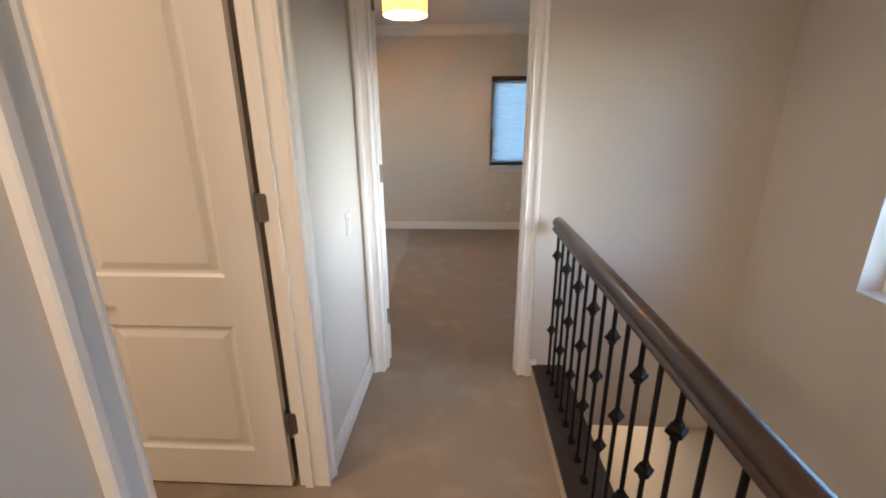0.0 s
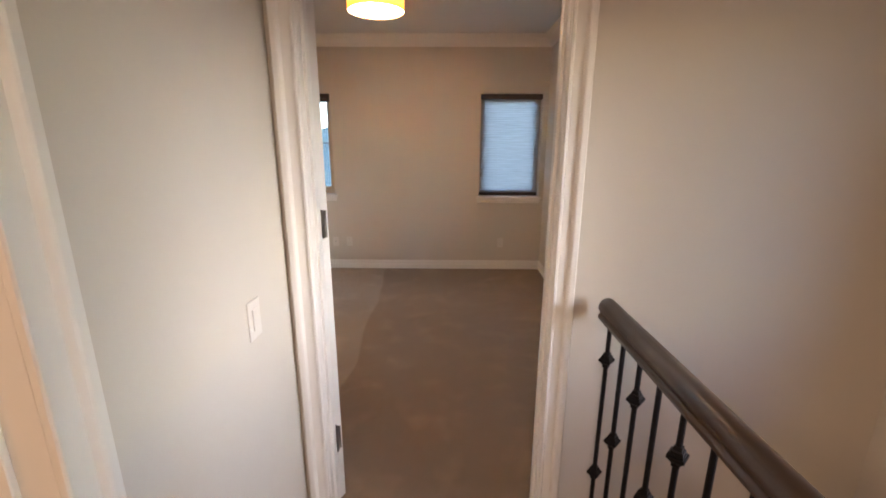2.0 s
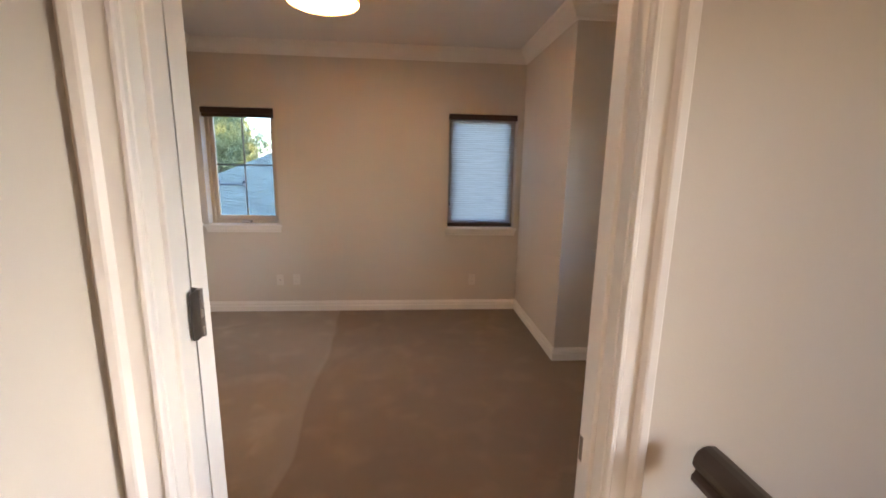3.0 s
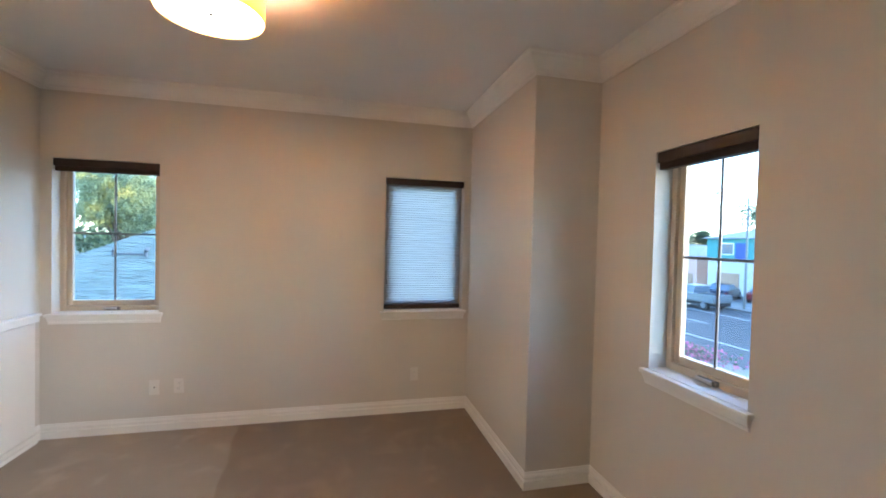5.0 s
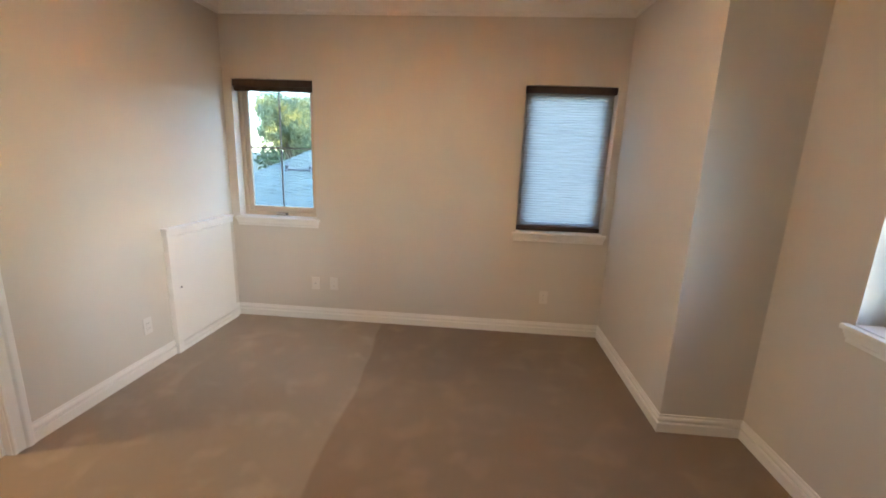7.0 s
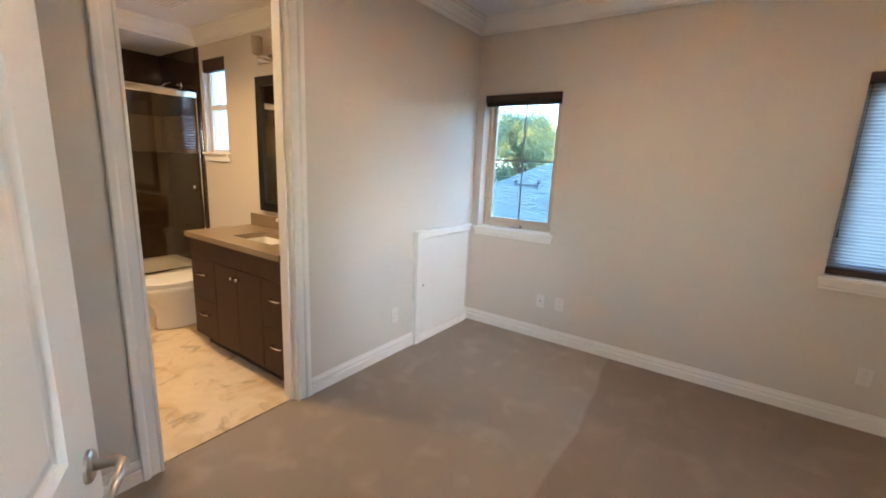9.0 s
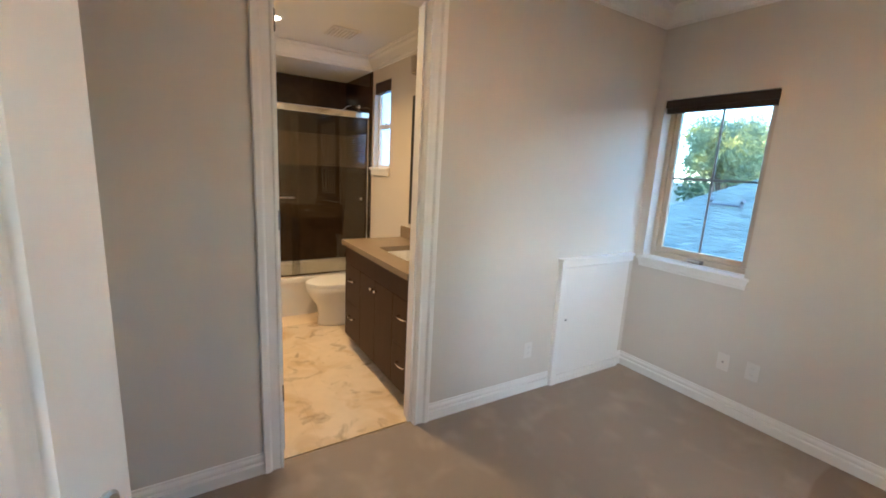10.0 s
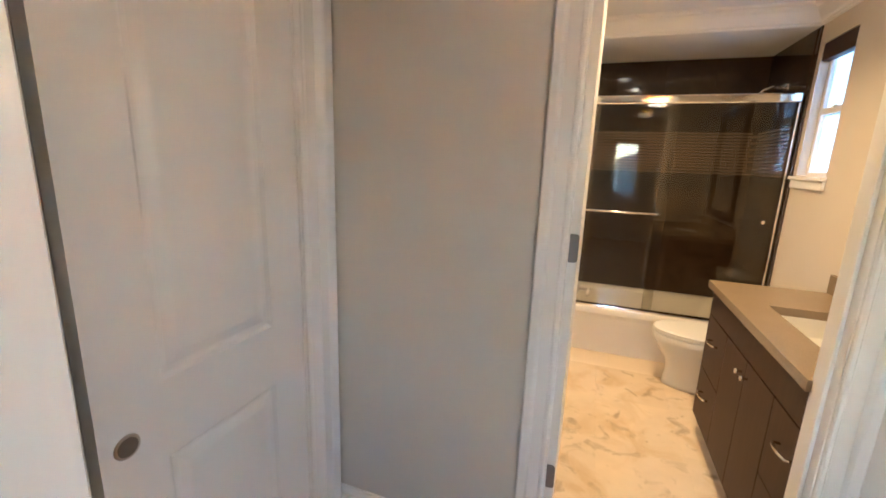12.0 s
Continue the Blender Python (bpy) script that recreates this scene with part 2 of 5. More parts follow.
def sweep(bm, profile, p0, p1, out, up, m0=0.0, m1=0.0, c0=0.0, c1=0.0):
    """A moulding from p0 to p1. profile: (distance along out, distance along up); m: mitre by the out distance, c: by the up distance."""
    p0, p1, out, up = Vector(p0), Vector(p1), Vector(out), Vector(up)
    d = (p1 - p0).normalized()
    a = [p0 + out * o + up * u - d * (m0 * o + c0 * u) for o, u in profile]
    b = [p1 + out * o + up * u + d * (m1 * o + c1 * u) for o, u in profile]
    return loft(bm, [a, b])


def wall(name, x0, x1, y0, y1, z0, z1, holes=(), mat=None, label=""):
    """A wall with thickness and openings through it. holes: (from, to, bottom, top) along the wall's length."""
    along_x = (x1 - x0) > (y1 - y0)
    s0, s1 = (x0, x1) if along_x else (y0, y1)
    t0, t1 = (y0, y1) if along_x else (x0, x1)
    ss = sorted({s0, s1, *(h[0] for h in holes), *(h[1] for h in holes)})
    zs = sorted({z0, z1, *(h[2] for h in holes), *(h[3] for h in holes)})
    full = {}
    for i in range(len(ss) - 1):
        for j in range(len(zs) - 1):
            cs, cz = (ss[i] + ss[i + 1]) / 2, (zs[j] + zs[j + 1]) / 2
            full[i, j] = not any(h[0] < cs < h[1] and h[2] < cz < h[3] for h in holes)
    bm, made = bmesh.new(), {}

    def vert(s, t, z):
        key = (round(s, 5), round(t, 5), round(z, 5))
        if key not in made:
            made[key] = bm.verts.new((s, t, z) if along_x else (t, s, z))
        return made[key]

    for (i, j), ok in full.items():
        if not ok:
            continue
        a, b, c, d = ss[i], ss[i + 1], zs[j], zs[j + 1]
        for t in (t0, t1):
            bm.faces.new([vert(a, t, c), vert(b, t, c), vert(b, t, d), vert(a, t, d)])
        for key, s in (((i - 1, j), a), ((i + 1, j), b)):
            if not full.get(key, False):
                bm.faces.new([vert(s, t0, c), vert(s, t1, c), vert(s, t1, d), vert(s, t0, d)])
        for key, z in (((i, j - 1), c), ((i, j + 1), d)):
            if not full.get(key, False):
                bm.faces.new([vert(a, t0, z), vert(b, t0, z), vert(b, t1, z), vert(a, t1, z)])
    return structure(name, bm, mat or WALL, label)


CASING = [(0, 0), (0.011, 0), (0.015, 0.003), (0.015, 0.012), (0.010, 0.017), (0.012, 0.054), (0.022, 0.063), (0.024, 0.069), (0.024, 0.087), (0.020, 0.092), (0, 0.092)]
BASE = [(0, 0), (0.016, 0), (0.016, 0.070), (0.013, 0.073), (0.003, 0.075), (0.003, 0.087), (0.014, 0.089), (0.015, 0.098), (0.012, 0.106), (0.006, 0.113), (0.006, 0.124), (0, 0.126)]
CROWN = [(0, 0), (0.012, 0), (0.014, 0.010), (0.026, 0.016), (0.030, 0.030), (0.062, 0.070), (0.080, 0.084), (0.084, 0.098), (0.096, 0.104), (0.098, 0.118), (0, 0.118)]


def baseboard(name, runs, profile=BASE, z=0.0, mat=None, down=False):
    """runs: (p0, p1, out, m0, m1) with points in plan; m: -1 inside corner, 1 outside corner, 0 square."""
    owner = None
    for p0, p1, out, m0, m1 in runs:
        bm = bmesh.new()
        prof = [(o, -0.118 + u) for o, u in profile] if down else profile
        sweep(bm, prof, (*p0, z), (*p1, z), (*out, 0), (0, 0, 1), m0, m1)
        if owner is None:
            owner = structure(name, bm, mat or TRIM)
        else:
            part("moulding" if down else "board", bm, mat or TRIM, owner)
    return owner


CLOSET_CASING = [(0, 0), (0.012, 0), (0.017, 0.006), (0.017, 0.016), (0.011, 0.022), (0.015, 0.030), (0.015, 0.042), (0.004, 0.052), (0.005, 0.092), (0.030, 0.104), (0.034, 0.112), (0.034, 0.153), (0.030, 0.160), (0, 0.160)]


def door_casing(name, axis, face, out, s0, s1, top, wide=1.0, shape=CASING):
    """Casing round an opening on one face of a wall; axis x or y is the way along the wall."""
    bm = bmesh.new()
    profile = [(d, u * wide) for d, u in shape]
    ax = Vector((1, 0, 0)) if axis == "x" else Vector((0, 1, 0))
    o = Vector((0, out, 0)) if axis == "x" else Vector((out, 0, 0))

    def at(s, z):
        return (s, face, z) if axis == "x" else (face, s, z)

    sweep(bm, profile, at(s0, top), at(s1, top), o, (0, 0, 1), 0, 0, 1, 1)
    head = structure(name, bm, TRIM)
    part("upright", sweep(bmesh.new(), profile, at(s0, 0), at(s0, top), o, -ax, 0, 0, 0, 1), TRIM, head)
    part("upright", sweep(bmesh.new(), profile, at(s1, 0), at(s1, top), o, ax, 0, 0, 0, 1), TRIM, head)
    return head


def door_jamb(name, axis, f0, f1, s0, s1, top, stop_at, thick=0.02, near_stop=True):
    """The lining of a door opening with its stops. s0, s1: clear opening."""

    def add(sa, sb, fa, fb, za, zb):
        return boxed(sa, sb, fa, fb, za, zb, bevel=0.0015, segments=1) if axis == "x" else boxed(fa, fb, sa, sb, za, zb, bevel=0.0015, segments=1)

    head = structure(name, add(s0 - thick, s1 + thick, f0, f1, top, top + thick), TRIM)
    part("upright", add(s0 - thick, s0, f0, f1, 0, top), TRIM, head)
    part("upright", add(s1, s1 + thick, f0, f1, 0, top), TRIM, head)
    if near_stop:
        part("stop", add(s0, s0 + 0.011, stop_at - 0.018, stop_at + 0.018, 0, top), TRIM, head)
    part("stop", add(s1 - 0.011, s1, stop_at - 0.018, stop_at + 0.018, 0, top), TRIM, head)
    return head


def rect_steps(bm, x0, x1, z0, z1, y, sign, steps):
    """Nested rectangles on a panel face: (inset, depth) one after another."""
    prev = None
    for inset, deep in steps:
        ring = [bm.verts.new((x, y - sign * deep, z)) for x, z in ((x0 + inset, z0 + inset), (x1 - inset, z0 + inset), (x1 - inset, z1 - inset), (x0 + inset, z1 - inset))]
        if prev:
            for k in range(4):
                bm.faces.new((prev[k], prev[(k + 1) % 4], ring[(k + 1) % 4], ring[k]))
        prev = ring
    bm.faces.new(prev)


def door_leaf(w, h, thick, panels, z0=0.012):
    """A leaf with raised panels on both faces. Hinge side at x = 0, faces at y = 0 and y = -thick."""
    bm = bmesh.new()
    xs = sorted({0, w, *(p[0] for p in panels), *(p[1] for p in panels)})
    zs = sorted({z0, h, *(p[2] for p in panels), *(p[3] for p in panels)})
    for y, sign in ((0, 1), (-thick, -1)):
        for i in range(len(xs) - 1):
            for j in range(len(zs) - 1):
                cx, cz = (xs[i] + xs[i + 1]) / 2, (zs[j] + zs[j + 1]) / 2
                if not any(p[0] < cx < p[1] and p[2] < cz < p[3] for p in panels):
                    bm.faces.new([bm.verts.new((x, y, z)) for x, z in ((xs[i], zs[j]), (xs[i + 1], zs[j]), (xs[i + 1], zs[j + 1]), (xs[i], zs[j + 1]))])
        for p in panels:
            rect_steps(bm, *p, y, sign, [(0, 0), (0.004, 0.003), (0.012, 0.009), (0.020, 0.0105), (0.026, 0.0105), (0.052, 0.003), (0.056, 0.0025)])
    for q in (((0, z0), (0, h)), ((0, h), (w, h)), ((w, h), (w, z0)), ((w, z0), (0, z0))):
        bm.faces.new([bm.verts.new((q[0][0], 0, q[0][1])), bm.verts.new((q[1][0], 0, q[1][1])), bm.verts.new((q[1][0], -thick, q[1][1])), bm.verts.new((q[0][0], -thick, q[0][1]))])
    bmesh.ops.remove_doubles(bm, verts=bm.verts, dist=0.0002)
    return bm


def lever_set(leaf, x, z, thick, toward):
    """Lever handles on both faces of a leaf, in the leaf's axes. toward: -1 points to the hinge."""
    for y, s in ((0, 1), (-thick, -1)):
        rose = tube(bmesh.new(), [(x, y, z), (x, y + s * 0.006, z), (x, y + s * 0.010, z)], [0.030, 0.030, 0.024], 20)
        rose = part("rose", rose, NICKEL, leaf, "round satin nickel rose", local=True, smooth=False)
        bm = tubed([(x, y + s * 0.008, z), (x, y + s * 0.045, z), (x + toward * 0.012, y + s * 0.055, z), (x + toward * 0.05, y + s * 0.056, z + 0.004), (x + toward * 0.115, y + s * 0.050, z - 0.002)], [0.011, 0.010, 0.011, 0.010, 0.008], 12)
        part("lever", bm, NICKEL, leaf, "satin nickel lever handle", local=True, smooth=True)


def hinge(parent, x, y, z, leaf_a, leaf_b, local=False):
    """A butt hinge: a knuckle and two leaves given as direction vectors in plan."""
    bm = bmesh.new()
    for k in range(5):
        tube(bm, [(x, y, z - 0.05 + k * 0.0202), (x, y, z - 0.05 + k * 0.0202 + 0.0186)], 0.0065, 10)
    for v in (leaf_a, leaf_b):
        d = Vector((*v, 0)).normalized()
        nrm = Vector((-d.y, d.x, 0)) * 0.0016
        base = Vector((x, y, 0)) + d * 0.004
        corner = [(0, -0.05), (0.024, -0.05), (0.031, -0.047), (0.034, -0.040), (0.034, 0.040), (0.031, 0.047), (0.024, 0.05), (0, 0.05)]
        loft(bm, [[base + d * a + side + Vector((0, 0, z + b)) for a, b in corner] for side in (-nrm, nrm)])
    return part("hinge", bm, BRONZE, parent, "satin metal butt hinge", local=local)


# ---- shell of the house ----
FLOOR_LO, CEILING = -0.35, 2.73
X_W, X_E, Y_N, Y_ROOM, Y_HALL = -2.08, 1.735, 6.396, 2.835, 2.72
DOOR_H = 2.36

structure("floor_hall", boxed(-0.56, 0.58, -1.6, 2.72, -0.3, 0.016), CARPET, "brown taupe cut-pile carpet in the upstairs hall")
structure("floor_bedroom", boxed(-2.115, 1.74, 2.7201, 6.4, -0.3, 0.016), CARPET, "taupe cut-pile carpet with vacuum marks and footprints")
structure("floor_side_room", boxed(-3.2, -0.5601, -0.6, 2.15, -0.3, -0.002), CARPET, "taupe carpet of the side room")

wall("wall_hall_west", -0.56, -0.44, -1.6, 2.72, 0, CEILING, [(1.01, 1.86, 0, DOOR_H + 0.02)], label="greige painted hall wall with a doorway")
wall("wall_entry", -2.08, 1.735, Y_HALL, Y_ROOM, 0, CEILING, [(-0.365, 0.50, 0, DOOR_H + 0.02), (-1.925, -0.72, 0, DOOR_H + 0.02)], label="greige wall between hall and bedroom")
structure("wall_stair_north", boxed(0.58, 1.735, Y_HALL, Y_ROOM, FLOOR_LO, 0), WALL, "greige stairwell wall below the landing")
wall("wall_east", 1.735, 1.935, -1.6, 6.6, -3.1, CEILING, [(1.44, 2.078, 0.87, 2.05), (4.05, 4.605, 0.918, 2.07)], label="greige outside wall with two windows")
wall("wall_north", -2.2, 1.735, Y_N, Y_N + 0.2, -0.3, CEILING, [(-1.97, -1.265, 0.955, 2.118), (0.492, 1.212, 0.935, 2.118)], label="greige bedroom wall with two windows")
structure("wall_chase", boxed(1.275, 1.735, 5.104, Y_N, 0, CEILING), WALL, "greige boxed-out corner of the bedroom")
wall("wall_west", -2.2, -2.08, 2.2, Y_N, 0, CEILING, [(3.695, 4.475, 0, DOOR_H + 0.02)], label="greige bedroom wall with the bathroom doorway")
structure("wall_closet_back", boxed(-2.08, -0.56, 2.15, 2.2, 0, CEILING), WALL, "plain back wall of the closet")
structure("wall_south", boxed(-3.3, 1.735, -1.7, -1.6, -3.1, CEILING), WALL, "plain wall that closes the hall")
structure("wall_side_room_west", boxed(-3.3, -3.2, -1.6, 2.2, -0.3, CEILING), WALL, "plain wall of the side room")
structure("wall_side_room_south", boxed(-3.2, -0.56, -0.7, -0.6, -0.3, CEILING), WALL, "plain wall of the side room")
structure("wall_side_room_north", boxed(-3.2, -2.08, 2.15, 2.2, -0.3, CEILING), WALL, "plain wall of the side room")
structure("ceiling_bedroom", boxed(-2.2, 1.935, 2.78, 6.6, CEILING, CEILING + 0.15), CEIL, "flat white-grey bedroom ceiling")
structure("ceiling_hall", boxed(-3.3, 1.935, -1.7, 2.7799, CEILING, CEILING + 0.15), CEIL, "flat hall ceiling")

# lower storey seen past the rail
structure("floor_lower", boxed(-2.2, 1.735, -1.6, 5.0, -3.2, -3.1), CARPET, "carpet of the lower hall")
structure("wall_lower_north", boxed(-2.2, 1.735, 5.0, 5.1, -3.1, -0.3), BATH_WALL, "warmly lit lower hall wall")
structure("wall_lower_west", boxed(-2.3, -2.2, -1.6, 5.1, -3.1, -0.3), WALL, "lower hall wall")
structure("landing_edge", boxed(0.5801, 0.64, -1.6, 2.72, FLOOR_LO, -0.001), WALL, "painted edge of the landing")

# bathroom shell
BX0, BX1, BY0, BY1, BC = -4.93, -2.2, 3.50, 5.0, 2.55
wall("wall_bath_north", BX0 - 0.1, BX1, BY1, BY1 + 0.15, 0, BC, [(-4.10, -3.72, 1.515, 2.315)], BATH_WALL, "cream bathroom wall with a small window")
structure("wall_bath_south", boxed(BX0 - 0.1, BX1, BY0 - 0.1, BY0, 0, BC), BATH_WALL, "cream bathroom wall")
structure("wall_bath_back", boxed(BX0 - 0.1, BX0, BY0, BY1, 0, BC), BATH_WALL, "wall behind the bath")
structure("ceiling_bath", boxed(BX0 - 0.1, BX1, BY0 - 0.1, BY1 + 0.15, BC, BC + 0.3), CEIL, "white bathroom ceiling")
structure("soffit_bath", boxed(BX0, -4.16, BY0, BY1, 2.43, BC), CEIL, "lowered soffit over the bath")

# trim
baseboard("baseboard_bedroom", [
    ((-2.08, Y_N), (1.275, Y_N), (0, -1), -1, -1),
    ((1.275, Y_N), (1.275, 5.104), (-1, 0), -1, 1),
    ((1.275, 5.104), (1.735, 5.104), (0, -1), 1, -1),
    ((1.735, 5.104), (1.735, Y_ROOM), (-1, 0), -1, -1),
    ((1.735, Y_ROOM), (0.563, Y_ROOM), (0, 1), -1, 0),
    ((-2.08, 6.325), (-2.08, Y_N), (1, 0), 0, -1),
    ((-2.08, 4.548), (-2.08, 5.557), (1, 0), 0, 0),
    ((-2.08, Y_ROOM), (-2.08, 3.622), (1, 0), -1, 0),
])
baseboard("baseboard_hall", [
    ((-0.44, 1.934), (-0.44, 2.72), (1, 0), 0, -1),
    ((-0.44, -1.6), (-0.44, 0.936), (1, 0), -1, 0),
    ((0.558, 2.72), (0.60, 2.72), (0, -1), 0, 0),
])
baseboard("baseboard_side_room", [((-3.2, 2.15), (-0.56, 2.15), (0, -1), -1, -1)])
baseboard("crown_bedroom", [
    ((-2.08, Y_N), (1.275, Y_N), (0, -1), -1, -1),
    ((1.275, Y_N), (1.275, 5.104), (-1, 0), -1, 1),
    ((1.275, 5.104), (1.735, 5.104), (0, -1), 1, -1),
    ((1.735, 5.104), (1.735, Y_ROOM), (-1, 0), -1, -1),
    ((1.735, Y_ROOM), (-2.08, Y_ROOM), (0, 1), -1, -1),
    ((-2.08, Y_ROOM), (-2.08, Y_N), (1, 0), -1, -1),
], CROWN, CEILING, TRIM, True)
baseboard("crown_bath", [
    ((-4.16, BY0), (-4.16, BY1), (1, 0), -1, -1),
    ((-4.16, BY1), (BX1, BY1), (0, -1), -1, -1),
    ((BX1, BY1), (BX1, BY0), (-1, 0), -1, -1),
    ((BX1, BY0), (-4.16, BY0), (0, 1), -1, -1),
], CROWN, BC, TRIM, True)

door_jamb("jamb_side_room", "y", -0.56, -0.44, 1.03, 1.84, DOOR_H, -0.515)
door_casing("casing_side_room", "y", -0.44, 1, 1.03, 1.84, DOOR_H, 0.86)
door_jamb("jamb_entry", "x", Y_HALL, Y_ROOM, -0.345, 0.48, DOOR_H, 2.775)
door_casing("casing_entry_hall", "x", Y_HALL, -1, -0.348, 0.483, DOOR_H, 0.8)
door_casing("casing_entry_room", "x", Y_ROOM, 1, -0.352, 0.487, DOOR_H, 0.8)
door_jamb("jamb_bath", "y", -2.2, -2.08, 3.715, 4.455, DOOR_H, -2.135, near_stop=False)
door_casing("casing_bath", "y", -2.08, 1, 3.712, 4.458, DOOR_H)
door_casing("casing_bath_inside", "y", -2.2, -1, 3.712, 4.458, DOOR_H)
door_jamb("jamb_closet", "x", Y_HALL, Y_ROOM, -1.905, -0.74, DOOR_H, 2.735)
door_casing("casing_closet", "x", Y_ROOM, 1, -1.908, -0.737, DOOR_H, shape=CLOSET_CASING)

# ---- doors ----
PANELS = [(0.142, 0.645, 0.197, 0.788), (0.142, 0.645, 0.992, 2.2)]


def hinged_door(name, at, turn, label, w=0.78, toward=-1, category="door"):
    door = thing(name, at, label, category, turn=turn)
    leaf = part("leaf", door_leaf(w, DOOR_H - 0.01, 0.035, [(p[0], w - 0.142, p[2], p[3]) for p in PANELS]), DOOR, door, local=True)
    lever_set(leaf, w - 0.065, 0.93, 0.035, toward)
    return door


side_door = hinged_door("side_room_door", (-0.596, 1.838, 0), 180, "open white two-panel door with a nickel lever", 0.80)
entry_door = hinged_door("bedroom_door", (-0.352, 2.852, 0), 151.8, "open white two-panel bedroom door with nickel lever", 0.758)
bath_door = hinged_door("bathroom_door", (-2.212, 3.71, 0), 180, "open white two-panel bathroom door", 0.73)
for z in (0.345, 1.257, 2.146):
    hinge(side_door, -0.576, 1.834, z, (1, 0.1), (-0.5, 0.86))
    hinge(entry_door, -0.334, 2.842, z, (0, -1), (-0.86, 0.5))
    hinge(bath_door, -2.2075, 3.708, z, (1, 0.1), (0, 1))


def closet_door(x0, y0, w, label):
    door = thing("closet_door", (x0, y0, 0), label, "closet door", "sliding closet doors", 180)
    leaf = part("leaf", door_leaf(w, DOOR_H - 0.02, 0.03, [(0.15, w - 0.15, 0.215, 0.775), (0.15, w - 0.15, 0.985, 2.2)]), DOOR, door, local=True)
    return door, leaf


d1, leaf1 = closet_door(-1.227, 2.798, 0.677, "white two-panel sliding closet door with recessed pull")
pull = bmesh.new()
tube(pull, [(0.058, -0.0300, 0.868), (0.058, -0.0325, 0.868)], [0.030, 0.028], 24)
pull = part("pull_rim", pull, NICKEL, leaf1, "round nickel flush pull", local=True)
part("pull_cup", tubed([(0.058, -0.0326, 0.868), (0.058, -0.0332, 0.868)], [0.023, 0.023], 20), BRONZE, leaf1, "dark recessed cup", local=True)
d2, leaf2 = closet_door(-1.24, 2.757, 0.66, "white two-panel sliding closet door stacked behind")

# ---- windows ----
BLIND = cloth_material("pale_cellular_shade_fabric", (0.20, 0.165, 0.14), 0.72, behind=(0.62, 0.545, 0.48))


def streak(m, lo, hi):
    """Uneven horizontal slubs in the weave, across the light that comes through."""
    n, l = m.node_tree.nodes, m.node_tree.links
    tl = next(k for k in n if k.type == "BSDF_TRANSLUCENT")
    co, mp, nz, mr, sc = (n.new("ShaderNode" + k) for k in ("TexCoord", "Mapping", "TexNoise", "MapRange", "VectorMath"))
    mp.inputs["Scale"].default_value = (5, 5, 190)
    nz.inputs["Scale"].default_value, nz.inputs["Detail"].default_value = 1.0, 5
    mr.inputs["From Min"].default_value, mr.inputs["From Max"].default_value = 0.3, 0.7
    mr.inputs["To Min"].default_value, mr.inputs["To Max"].default_value = lo, hi
    sc.operation = "SCALE"
    sc.inputs[0].default_value = tl.inputs["Color"].default_value[:3]
    l.new(co.outputs["Object"], mp.inputs["Vector"])
    l.new(mp.outputs[0], nz.inputs["Vector"])
    l.new(nz.outputs["Fac"], mr.inputs["Value"])
    l.new(mr.outputs["Result"], sc.inputs["Scale"])
    l.new(sc.outputs[0], tl.inputs["Color"])


streak(BLIND, 0.72, 1.0)


